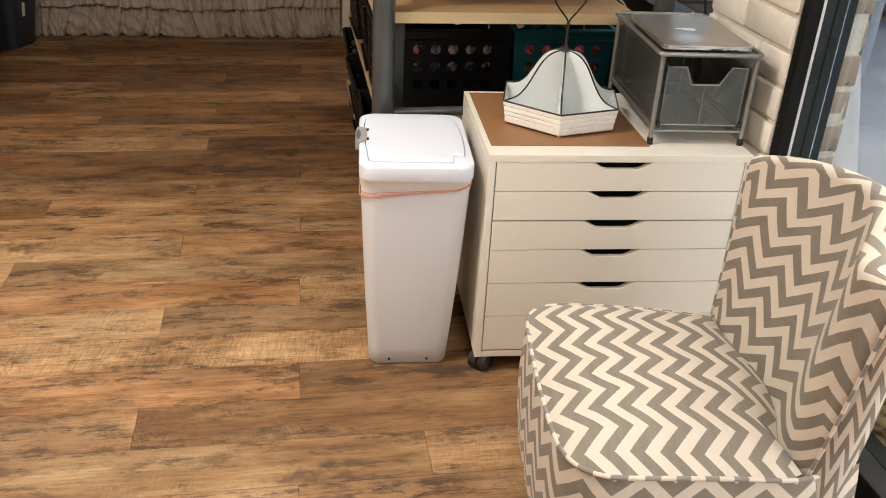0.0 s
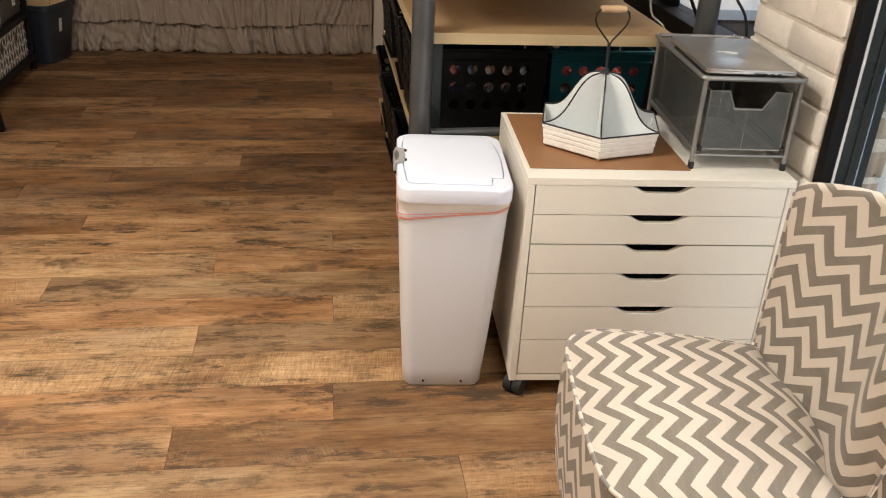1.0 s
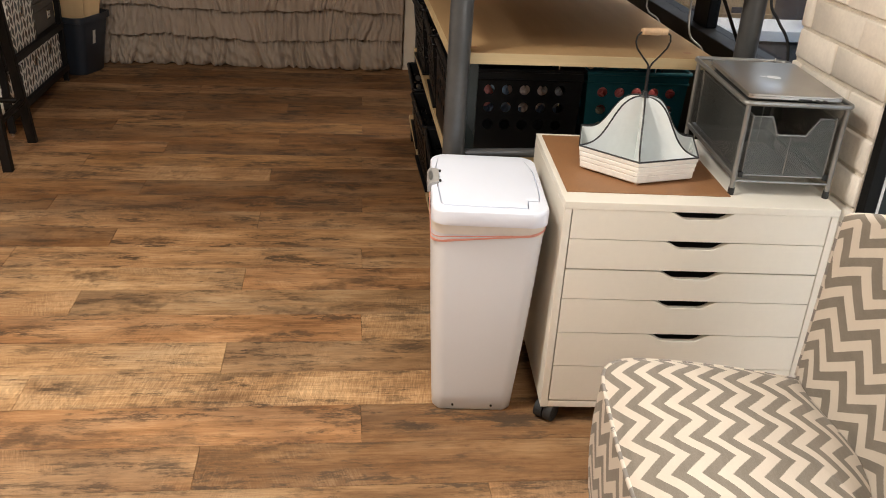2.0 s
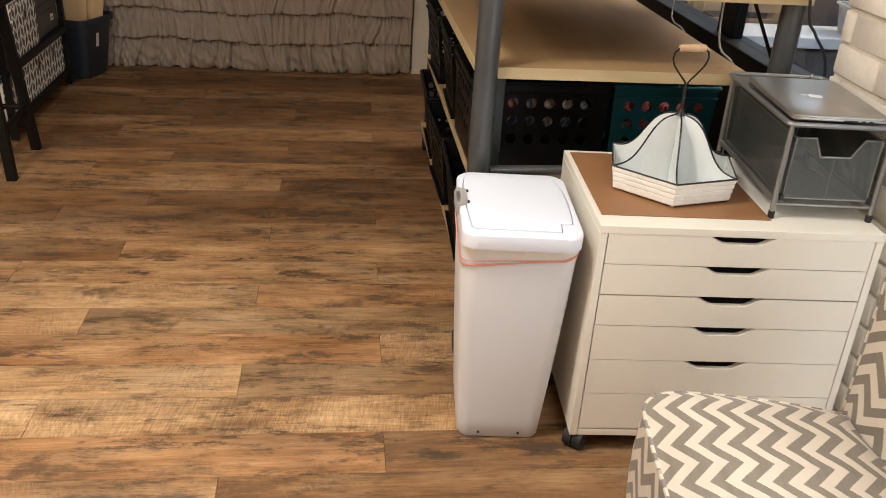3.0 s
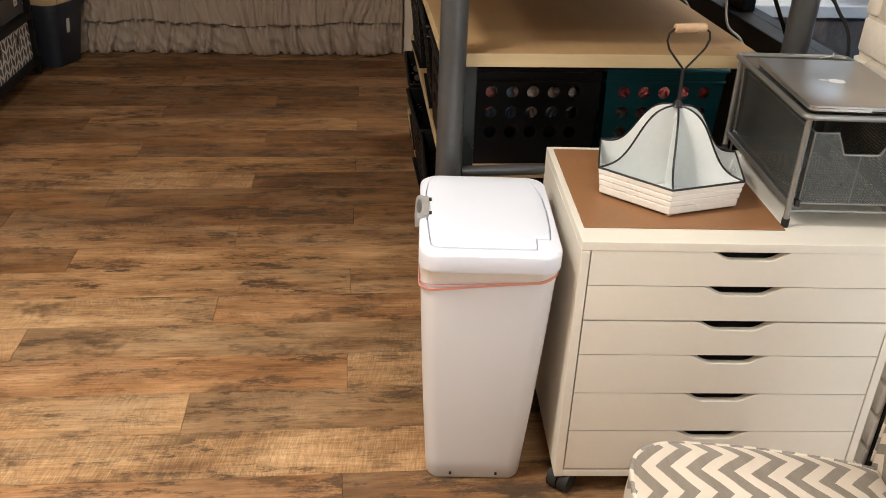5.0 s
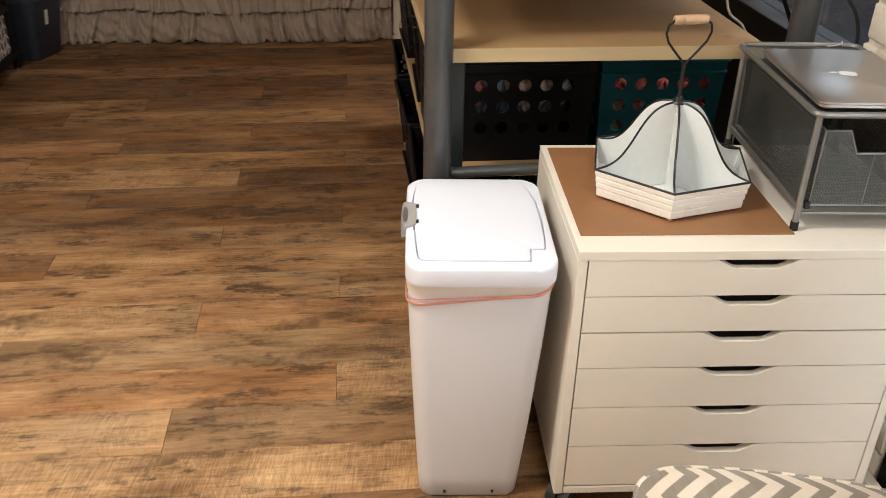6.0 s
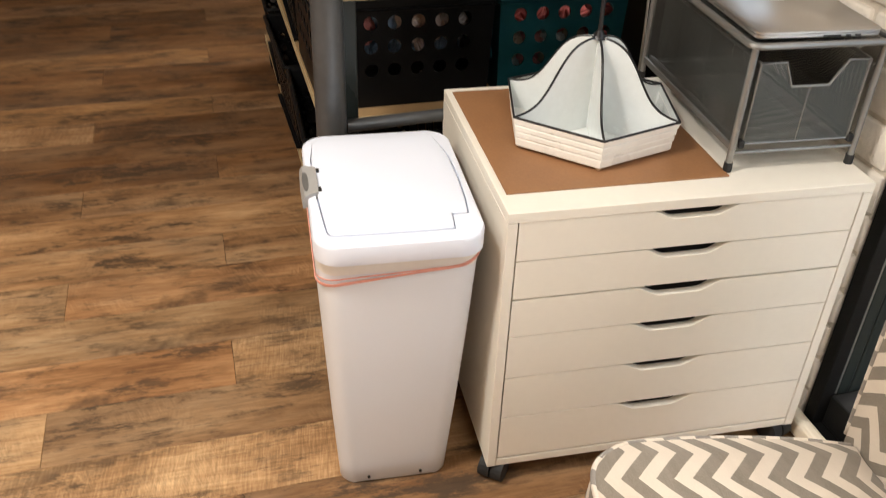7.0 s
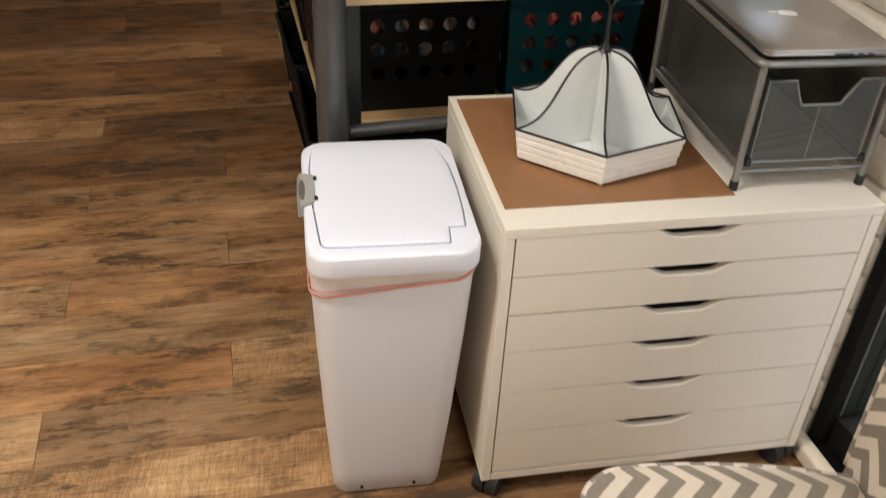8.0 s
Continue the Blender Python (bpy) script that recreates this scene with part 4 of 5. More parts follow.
    def back_uv(u, v):
        s, h = 2 * u - 1, min(-0.12 + 1.12 * v / 0.5, 1)
        b = inner(s, h).z - z_hi
        a = across(s, h)
        over = max(0, v - 0.5) * 0.85
        # past the middle of the cover the cloth runs on straight
        a0, b0 = min(max(a, -0.295), 0.26), min(b, 0.275)
        return (0.099 * 12 + warp(BACK_U, 4 * a0, 4 * b0) - 1.1 * (a - a0) - 0.35 * (b - b0), 0.0545 * 12 + warp(BACK_V, 4 * a0, 4 * b0) + 1.0 * (b - b0) + over)

    part("backrest", sheet(72, 72, back_at, back_uv), MAT_CHEVRON, chair, smooth="all")
    for s in (-1, 1):
        def side_at(u, v, s=s):
            a = back_at((s + 1) / 2, 0.5 * v)
            b = back_at((s + 1) / 2, 1 - 0.38 * v)
            p = a + (b - a) * u
            return p + Vector((0, s * 0.010 * math.sin(math.pi * u), 0))
        bm = sheet(6, 24, side_at, lambda u, v: (0.16 * u + 0.3 * v, 0.4 * v - 0.1 * u))
        part("back_side", bm, MAT_CHEVRON, chair, smooth="all")
        edge = [back_at((s + 1) / 2, 0.5 * i / 24) + Vector((0, s * 0.002, 0)) for i in range(2, 25)]
        bm = tube(edge, 0.0032, 8)
        lay = bm.loops.layers.uv.verify()
        for f in bm.faces:
            for lp in f.loops:
                lp[lay].uv = (0, lp.vert.co.z)
        part("back_piping", bm, MAT_PIPING, chair, smooth="all")
    for x, y in ((-0.186, -0.200), (-0.186, 0.185), (0.24, -0.150), (0.24, 0.140)):
        part("leg", loft([rect_ring(w, w, 0.004, z, 2, x, y) for z, w in ((0.0993, 0.026), (0.180, 0.040))]), MAT_BLACKWOOD, chair, "dark stained tapered leg")
    grow = Matrix.Translation((0, 0, -0.1068)) @ Matrix.Scale(1.075, 4)
    for piece in chair.children:
        piece.data.transform(grow)
    return chair


slipper_chair()


# ---- pipe shelving with crates

def shelving():
    s = thing("shelving_unit", (0, 0, 0), 0, "rolling shelving of dark grey pipe with plywood shelves", "shelving")
    for x, y in ((0.251, 2.452), (1.085, 2.505), (0.310, 4.235), (1.04, 4.235)):
        p = part("upright", tube([(x, y, 0.085), (x, y, 1.95)], 0.0315, 24), MAT_POST, s, smooth=True)
        c = part("castor", box((x - 0.030, y - 0.03, 0.060), (x + 0.026, y + 0.03, 0.086), 0.005), MAT_STEEL, s, "grey castor with a black wheel")
        part("wheel", tube([(x - 0.036, y - 0.02, 0.037), (x - 0.008, y - 0.02, 0.037)], 0.0365, 20), MAT_RUBBER, c)
        part("brake_pedal", box((x - 0.040, y - 0.085, 0.045), (x - 0.004, y - 0.045, 0.058), 0.003), MAT_RUBBER, c)
    for z in (0.579, 0.150, 1.09):
        part("cross_pipe", tube([(0.283, 2.456, z), (1.055, 2.503, z)], 0.0135, 16), MAT_POST, s, smooth=True)
    part("brace", tube([(0.955, 2.615, 1.165), (1.155, 2.615, 0.797)], 0.015, 4, False, 0.35), MAT_BLACKSTEEL, s, "flat black diagonal brace")
    part("inner_leg", box((0.284, 2.505, 0.105), (0.317, 2.538, 0.8335), 0.003), MAT_FRAME2, s, "square dark grey leg under the table shelf")
    # name, underside, top, left, right, front, back
    for name, z0, z1, x0, x1, y0, y1 in (("table_shelf", 0.834, 0.866, 0.236, 0.988, 2.470, 3.86), ("middle_shelf", 0.455, 0.480, 0.268, 1.050, 2.700, 4.14),
                                         ("lower_shelf", 0.116, 0.140, 0.262, 1.050, 2.632, 4.20), ("upper_shelf", 1.056, 1.086, 0.222, 1.120, 2.470, 3.50)):
        b = part(name, box((x0, y0, z0), (x1, y1, z1), 0.0015), MAT_PLY, s, "pale plywood shelf")
        part("edge_band", box((x0 + 0.001, y0 - 0.0030, z0 + 0.001), (x1 - 0.001, y0 - 0.0005, z1 - 0.001)), MAT_PLYEDGE, b, "pale plywood edge")
        part("edge_band", box((x0 - 0.0030, y0 + 0.002, z0 + 0.001), (x0 - 0.0005, y1 - 0.002, z1 - 0.001)), MAT_PLYEDGE, b, "pale plywood edge")
        if name == "table_shelf":
            for x, y in ((0.300, 2.533), (0.925, 2.533)):
                bm = bmesh.new()
                disc_xy(bm, (x, y, z1 + 0.0006), 0.013, "z", 20)
                part("bolt_hole", bm, MAT_PAD, b, "plugged bolt hole")
    return s


shelving()


def crate(name, at, rz, w, d, h, material, label, group, cols=5, rows=3, px=0.0515, pz=0.050, r=0.0165, slim=0.09, aside=0.0):
    """A tapered storage crate with round holes through its walls and a lipped rim."""
    c = thing(name, at, rz, label, "crate", group)
    t = 0.004

    def wall(p, q, n):
        """One pierced wall from floor corner p to q: a sheet with real round openings, given a thickness."""
        p, q, n = Vector(p), Vector(q), Vector(n)
        length = (q - p).length
        e = (q - p) / length
        bm = bmesh.new()
        xs = [(length - cols * px) / 2 + px * i + (aside if n.y < -0.5 else 0.0) for i in range(cols + 1)]
        z0 = h - 0.063 - pz * (rows - 0.5)
        zs = [z0 + pz * j for j in range(rows + 1)]
        seg = 16 if r > 0.014 else 10
        for i in range(cols):
            for j in range(rows):
                cx, cz = (xs[i] + xs[i + 1]) / 2, (zs[j] + zs[j + 1]) / 2
                ring, sq = [], []
                for k in range(seg):
                    a = 2 * math.pi * k / seg
                    ca, sa = math.cos(a), math.sin(a)
                    m = 1 / max(abs(ca), abs(sa))
                    ring.append((cx + r * ca, cz + r * sa))
                    sq.append((cx + ca * m * px / 2, cz + sa * m * pz / 2))
                layer = []
                for off in (0, t):
                    layer.append(([bm.verts.new(p + e * a + Vector((0, 0, b)) - n * off) for a, b in ring], [bm.verts.new(p + e * a + Vector((0, 0, b)) - n * off) for a, b in sq]))
                for inn, out in layer:
                    for k in range(seg):
                        bm.faces.new((inn[k], inn[(k + 1) % seg], out[(k + 1) % seg], out[k]))
                for k in range(seg):
                    bm.faces.new((layer[0][0][k], layer[0][0][(k + 1) % seg], layer[1][0][(k + 1) % seg], layer[1][0][k]))
        for a0, a1, b0, b1 in ((0, length, 0, zs[0]), (0, length, zs[-1], h), (0, xs[0], zs[0], zs[-1]), (xs[-1], length, zs[0], zs[-1])):
            for off in (0, t):
                bm.faces.new([bm.verts.new(p + e * a + Vector((0, 0, b)) - n * off) for a, b in ((a0, b0), (a1, b0), (a1, b1), (a0, b1))])
        return bm

    def taper(bm):
        for v in bm.verts:
            q = 1 - slim * (1 - v.co.z / h)
            v.co.x, v.co.y = w / 2 + (v.co.x - w / 2) * q, d / 2 + (v.co.y - d / 2) * q
        return bm

    k = ((0, 0, 0), (w, 0, 0), (w, d, 0), (0, d, 0))
    for i, nrm in enumerate(((0, -1, 0), (1, 0, 0), (0, 1, 0), (-1, 0, 0))):
        part("wall", taper(wall(k[i], k[(i + 1) % 4], nrm)), material, c)
    if cols > 5:
        # solid foot band of the side crates
        part("foot_band", taper(box((-0.0015, -0.0015, 0.0), (w + 0.0015, d + 0.0015, 0.034), 0.002)), material, c)
    part("base", box((t + 0.012, t + 0.012, 0.0), (w - t - 0.012, d - t - 0.012, 0.006)), material, c)
    part("rim", tube([(x + w / 2, y + d / 2, h) for x, y in rounded_rect(w + 0.010, d + 0.010, 0.012, 3)], 0.0065, 8, True), material, c)
    part("lip", tube([(x + w / 2, y + d / 2, h - 0.032) for x, y in rounded_rect(w + 0.004, d + 0.004, 0.010, 3)], 0.0035, 6, True), material, c)
    return c


def yarn_ball(at, r, material, squash=0.8):
    """A loose ball wound from a few dozen turns."""
    rnd = random.Random(int(at[0] * 9173 + at[1] * 331))
    ob = thing("yarn_ball", (at[0], at[1], at[2]), rnd.uniform(0, 180), "soft wound ball of coloured yarn lying in a crate", "yarn", "yarn in the crates")
    bm = bmesh.new()
    for i in range(9):
        ax = Vector((rnd.uniform(-1, 1), rnd.uniform(-1, 1), rnd.uniform(-1, 1))).normalized()
        s1 = ax.orthogonal().normalized()
        s2 = ax.cross(s1)
        off = ax * rnd.uniform(-0.5, 0.5) * r
        rr = math.sqrt(max(0.05, 1 - off.length_squared / r ** 2)) * r
        add_tube(bm, [off + (s1 * math.cos(q) + s2 * math.sin(q)) * rr + Vector((0, 0, r)) for q in (2 * math.pi * k / 18 for k in range(18))], r * 0.17, 6, True)
    core = bmesh.ops.create_icosphere(bm, subdivisions=2, radius=r * 0.96)["verts"]
    for v in core:
        v.co.z += r
    tagged(part("winding", bm, material, ob, smooth="all"), kind="stuff")
    return ob


G = "crates on the pipe shelving"
MID, LOW_TOP = 0.481, 0.141
crate("storage_crate", (0.262, 2.735, MID), 0, 0.425, 0.395, 0.270, MAT_CRATE, "black pierced plastic crate holding yarn, facing the cabinet", G, 5, 3, 0.0565, 0.057, 0.0168, 0.04, 0.029)
crate("storage_crate", (0.700, 2.738, MID), 0, 0.330, 0.36, 0.268, MAT_TEAL, "teal pierced plastic crate holding red yarn", G, 5, 3, 0.0565, 0.057, 0.0168, 0.06)
for x, y, z, a in ((0.250, 3.190, MID, -1.5), (0.250, 3.640, MID, 1.0)):
    crate("storage_crate", (x, y, z), a, 0.34, 0.400, 0.268, MAT_CRATE, "black pierced plastic crate on the middle shelf", G, 8, 5, 0.041, 0.038, 0.0135, 0.17)
for x, y, z, a in ((0.230, 2.740, LOW_TOP, -2.0), (0.238, 3.200, LOW_TOP, 1.5), (0.238, 3.690, LOW_TOP, -1.0)):
    crate("storage_crate", (x, y, z), a, 0.36, 0.430, 0.268, MAT_CRATE, "black pierced plastic crate jutting from the lower shelf", G, 8, 5, 0.041, 0.038, 0.0135, 0.17)
for layer, (back, size, tones) in enumerate(((2.792, 0.026, (3, 3, 3, 3, 1)), (2.862, 0.034, (1, 1, 1, 2, 1)), (2.794, 0.034, (0, 1, 2, 2, 3)))):
    for i in range(5):
        yarn_ball((0.376 + 0.0565 * i, back + 0.004 * (i % 2), MID + 0.007 + 0.0665 * layer), size, MAT_YARN[tones[i]])
for layer, (back, tones) in enumerate(((2.822, (3, 0, 5, 3, 1)), (2.812, (5, 0, 3, 5, 4)), (2.800, (4, 4, 4, 4, 4)))):
    for i in range(5):
        yarn_ball((0.753 + 0.0565 * i, back + 0.004 * (i % 2), MID + 0.007 + 0.0665 * layer), 0.034, MAT_YARN[tones[i]])


# ---- cables and brace behind the cabinet
def cable(name, pts, r, material, label):
    dense = []
    v = [Vector(p) for p in pts]
    for i in range(len(v) - 1):
        p0, p1, p2, p3 = v[max(i - 1, 0)], v[i], v[i + 1], v[min(i + 2, len(v) - 1)]
        for k in range(6):
            u = k / 6
            dense.append(0.5 * (2 * p1 + (p2 - p0) * u + (2 * p0 - 5 * p1 + 4 * p2 - p3) * u * u + (3 * p1 - p0 - 3 * p2 + p3) * u ** 3))
    dense.append(v[-1])
    return tagged(part(name, tube(dense, r, 8), material, smooth="all"), label, "cable", "cables by the window")


cable("power_cable", [(1.08, 2.44, 1.16), (1.10, 2.44, 1.03), (1.13, 2.44, 0.985), (1.185, 2.445, 0.885), (1.195, 2.46, 0.60), (1.18, 2.47, 0.30), (1.17, 2.47, 0.006)], 0.0042, MAT_RUBBER, "thick black power cable hanging beside the brick pier")
cable("white_cable", [(1.135, 2.55, 1.20), (1.130, 2.545, 1.02), (1.125, 2.55, 0.94), (1.12, 2.56, 0.70), (1.12, 2.55, 0.3), (1.12, 2.56, 0.004)], 0.003, MAT_CABLE, "thin off-white cable hanging beside the shelving post")
cable("white_cable", [(1.012, 2.79, 1.30), (1.006, 2.775, 1.02), (1.004, 2.74, 0.88), (1.060, 2.72, 0.80), (1.066, 2.70, 0.5), (1.068, 2.70, 0.004)], 0.0032, MAT_CABLE, "thin off-white cable hanging beside the table shelf")
cable("white_cable", [(1.012, 3.18, 1.30), (1.004, 3.17, 0.93), (1.004, 3.15, 0.87), (1.062, 3.15, 0.80), (1.066, 3.15, 0.5), (1.068, 3.15, 0.004)], 0.0026, MAT_CABLE, "thin off-white cable hanging beside the table shelf")
cable("white_cable", [(1.092, 2.398, CAB_H + MU_H + 0.006), (1.112, 2.400, CAB_H + MU_H + 0.008), (1.132, 2.412, CAB_H + MU_H + 0.004), (1.145, 2.44, CAB_H + MU_H - 0.04), (1.16, 2.475, 0.4), (1.15, 2.475, 0.004)], 0.0017, MAT_CABLE, "thin off-white cable trailing behind the laptop")


# ---- ruffled curtain
def ruffled_curtain():
    c = thing("ruffled_curtain", (0, 0, 0), 0, "taupe curtain of gathered ruffle tiers reaching the floor", "curtain")
    x0, x1 = -1.75, 0.305
    tops = [(0.000, 0.212), (0.182, 0.375), (0.352, 0.545), (0.522, 0.715)]
    for k, (lo, hi) in enumerate(tops):
        rnd = random.Random(40 + k)
        folds, x = [], x0 - 0.2
        while x < x1 + 0.2:
            w = rnd.choice((0.06, 0.09, 0.13, 0.17, 0.21) if k == 0 else (0.030, 0.04, 0.055, 0.075, 0.10)) * rnd.uniform(0.85, 1.15)
            folds.append((x, w, rnd.uniform(0.5, 1.0), rnd.uniform(0.65, 1.6), rnd.choice((1, 2, 2, 3)), rnd.uniform(0.35, 1.0)))
            x += w
        nu, nv = 620, 22

        def at(u, v, k=k, lo=lo, hi=hi, folds=folds):
            xx = x0 + (x1 - x0) * u
            d = 1 - v
            # folds sway sideways on their way down
            xc = xx + (0.045 * math.sin(4.1 * xx + 1.3 * k) + 0.022 * math.sin(13 * xx + k)) * d ** 1.4
            fx, w, amp, skew, creases, blow = next(f for f in folds if f[0] <= xc < f[0] + f[1])
            q = ((xc - fx) / w) ** skew
            bulge = math.sin(math.pi * q) ** 0.6
            ridges = abs(math.sin(math.pi * q * creases + 0.5 * d)) ** 0.8
            size = min(1.0, w / 0.08)
            f = amp * size * (0.64 * bulge + 0.36 * ridges * min(1, 2 * v + 0.4))
            # many small gathers at the seam, smoothed out below it
            crease = math.sin(xx * 90 + 16 * v + 3 * math.sin(xx * 23 + k)) * math.sin(math.pi * d)
            gather = 0.45 * math.sin(xx * 171 + 5 * v + k) + math.sin(xx * 235 + k * 2 + 2.2 * math.sin(xx * 37)) * max(0.0, v - 0.45) / 0.55
            if k == 0:
                body = 0.16 + 0.84 * math.sin(min(1.0, d * 1.25) * math.pi / 2) ** 1.3
                tuck = max(0.0, d - 0.82) / 0.18
                y = BACK_Y - 0.048 - 0.112 * f * body * (0.45 + 0.55 * blow) - 0.009 * gather - 0.010 * crease - 0.012 * d + 0.050 * tuck * tuck * (1 - 0.5 * blow) * f
                z = max(0.003, lo + (hi - lo) * v + 0.034 * (1 - bulge * amp) * d * d - 0.020 * d * blow)
            else:
                y = BACK_Y - 0.050 - 0.066 * f * (0.25 + 0.75 * d) - 0.008 * gather - 0.004 * crease - 0.030 * d
                z = lo + (hi - lo) * v + (0.003 * (0.5 - bulge) + 0.012 * math.sin(xx * 5 + k) + 0.006 * math.sin(xx * 17 + 2 * k)) * d
            return (xx, y, z)

        bm = sheet(nu, nv, at)
        part("ruffle", bm, MAT_CURTAIN, c, smooth="all")
    part("upper_cloth", sheet(160, 1, lambda u, v: (x0 + (x1 - x0) * u, BACK_Y - 0.05 - 0.012 * math.sin(u * 130), 0.70 + 1.45 * v)), MAT_CURTAIN, c, smooth="all")
    part("curtain_rod", tube([(x0 - 0.05, BACK_Y - 0.045, 2.16), (x1 + 0.02, BACK_Y - 0.045, 2.16)], 0.012, 12), MAT_BLACKSTEEL, c)
    return c


ruffled_curtain()


# ---- black rack with boxes, bin and stool by the side wall
def uv_box(name, lo, hi, material, parent, bevel=0.006):
    """A slightly soft box whose faces carry cloth coordinates in metres."""
    bm = box(lo, hi, bevel, 2)
    lay = bm.loops.layers.uv.verify()
    for f in bm.faces:
        f.normal_update()
        a = max(range(3), key=lambda i: abs(f.normal[i]))
        for lp in f.loops:
            co = lp.vert.co
            lp[lay].uv = (co.y, co.z) if a == 0 else (co.x, co.z) if a == 1 else (co.x, co.y)
    return part(name, bm, material, parent)


def rack():
    r = thing("storage_rack", (-1.765, 4.655, 0), 0, "low black steel rack with two shelves of boxes", "rack")
    for x in (-0.165, 0.175):
        for y in (-0.455, 0.455):
            p = part("post", box((x - 0.014, y - 0.014, 0.012), (x + 0.014, y + 0.014, 0.74), 0.002), MAT_BLACKSTEEL, r)
            part("foot", tube([(x, y, 0), (x, y, 0.014)], 0.011, 12), MAT_CHROME, p, "bright metal foot")
    for z in (0.082, 0.312, 0.70):
        part("shelf", box((-0.178, -0.468, z), (0.188, 0.468, z + 0.014), 0.002), MAT_BLACKSTEEL, r)
        part("shelf_rim", box((0.189, -0.466, z - 0.012), (0.194, 0.466, z + 0.020), 0.001), MAT_BLACKSTEEL, r)
    return r


rack()


def print_box(at, size, rz=0.0, eyelets=2, label="leaf-print canvas storage box with round metal eyelets"):
    w, d, h = size
    b = thing("storage_box", at, rz, label, "storage box", "boxes on the rack")
    uv_box("box_body", (-w / 2, -d / 2, 0), (w / 2, d / 2, h), MAT_LEAF, b)
    for i in range(eyelets):
        y = (i - (eyelets - 1) / 2) * 0.24
        e = part("eyelet", tube([(w / 2 + 0.0005, y + 0.022 * math.cos(q), h * 0.70 + 0.022 * math.sin(q)) for q in (2 * math.pi * k / 18 for k in range(18))], 0.0045, 6, True), MAT_CHROME, b, "bright round eyelet")
        bm = bmesh.new()
        disc_xy(bm, (w / 2 + 0.001, y, h * 0.70), 0.020, "x")
        part("eyelet_hole", bm, MAT_HOLE_SHADE, e)
    return b


print_box((-1.747, 4.795, 0.097), (0.30, 0.60, 0.192))
print_box((-1.745, 4.335, 0.097), (0.30, 0.28, 0.170), eyelets=1, label="leaf-print canvas box on the rack beside the stool")
print_box((-1.740, 4.570, 0.327), (0.29, 0.34, 0.245), eyelets=1, label="tall leaf-print canvas box on the upper rack shelf")
for k in range(2):
    b = thing("storage_box", (-1.752, 4.965, 0.327 + 0.155 * k), 0, "dark grey-brown cloth box with a small label holder", "storage box", "boxes on the rack")
    part("box_body", box((-0.14, -0.155, 0), (0.14, 0.155, 0.112), 0.005), MAT_GREYCLOTH, b)
    part("box_lid", box((-0.144, -0.159, 0.113), (0.144, 0.159, 0.150), 0.006), MAT_GREYCLOTH, b)
    t = part("label_holder", box((0.1405, 0.02, 0.045), (0.1435, 0.075, 0.090), 0.001), MAT_CHROME, b, "metal label holder with a pale card")
    part("label_card", box((0.1437, 0.026, 0.051), (0.1446, 0.069, 0.084)), MAT_LABEL, t)
    part("label_print", box((0.1447, 0.034, 0.064), (0.1450, 0.060, 0.070)), MAT_GREYBAR, t)


def navy_bin():
    b = thing("storage_tote", (-1.612, 5.385, 0), -20, "navy plastic tote holding pale pine boards", "tote")
    ring = lambda w, d, z: rect_ring(w, d, 0.05, z, 5)
    part("body", loft([ring(0.25, 0.22, 0.0), ring(0.26, 0.23, 0.006), ring(0.33, 0.29, 0.300), ring(0.355, 0.315, 0.304), ring(0.355, 0.315, 0.335), ring(0.335, 0.295, 0.335), ring(0.25, 0.22, 0.02)]), MAT_NAVY, b, smooth=True)
    part("tag", box((0.1300, -0.030, 0.190), (0.1325, -0.006, 0.265), 0.0005, m=pose(0, 0, 0, 0, 6.65)), MAT_LABEL, b, "pale sticker")
    return b


navy_bin()
for k, (x, y, w, h, a) in enumerate(((-1.63, 5.36, 0.17, 0.62, 4), (-1.605, 5.40, 0.19, 0.66, 3), (-1.528, 5.41, 0.06, 0.58, 9))):
    bd = tagged(part("pine_board", box((-w / 2, -0.009, 0), (w / 2, 0.009, h), 0.002), MAT_BOARD), "pale pine board standing in the navy tote", "board", "boards in the tote")
    bd.matrix_world = pose(x, y, 0.032, 3, a, 6)


def stool():
    s = thing("bar_stool", (-1.635, 3.925, 0), 2, "black-stained wooden bar stool with splayed legs", "stool")
    for x, y in ((0.165, 0.185), (0.165, -0.185), (-0.165, 0.185), (-0.165, -0.185)):
        rings = [[(x * k + a, y * k + c, z) for a, c in rounded_rect(0.040, 0.040, 0.006, 2)] for z, k in ((0, 1.0), (0.66, 0.72))]
        part("leg", loft(rings), MAT_BLACKWOOD, s)
    for z, k in ((0.20, 0.915),):
        for p, q in (((0.165, 0.185), (0.165, -0.185)), ((-0.165, 0.185), (-0.165, -0.185)), ((0.165, 0.185), (-0.165, 0.185)), ((0.165, -0.185), (-0.165, -0.185))):
            part("stretcher", tube([(p[0] * k, p[1] * k, z), (q[0] * k, q[1] * k, z)], 0.013, 8), MAT_BLACKWOOD, s)
    part("seat", box((-0.17, -0.19, 0.655), (0.17, 0.19, 0.69), 0.012), MAT_BLACKWOOD, s)
    return s


stool()


# ---- outside the glazing
ground = tagged(part("ground", box((1.5, -40, -0.22), (60, 60, -0.12)), MAT_PAVING), "wet blue-grey paved patio outside the glass", "ground", kind="structure")


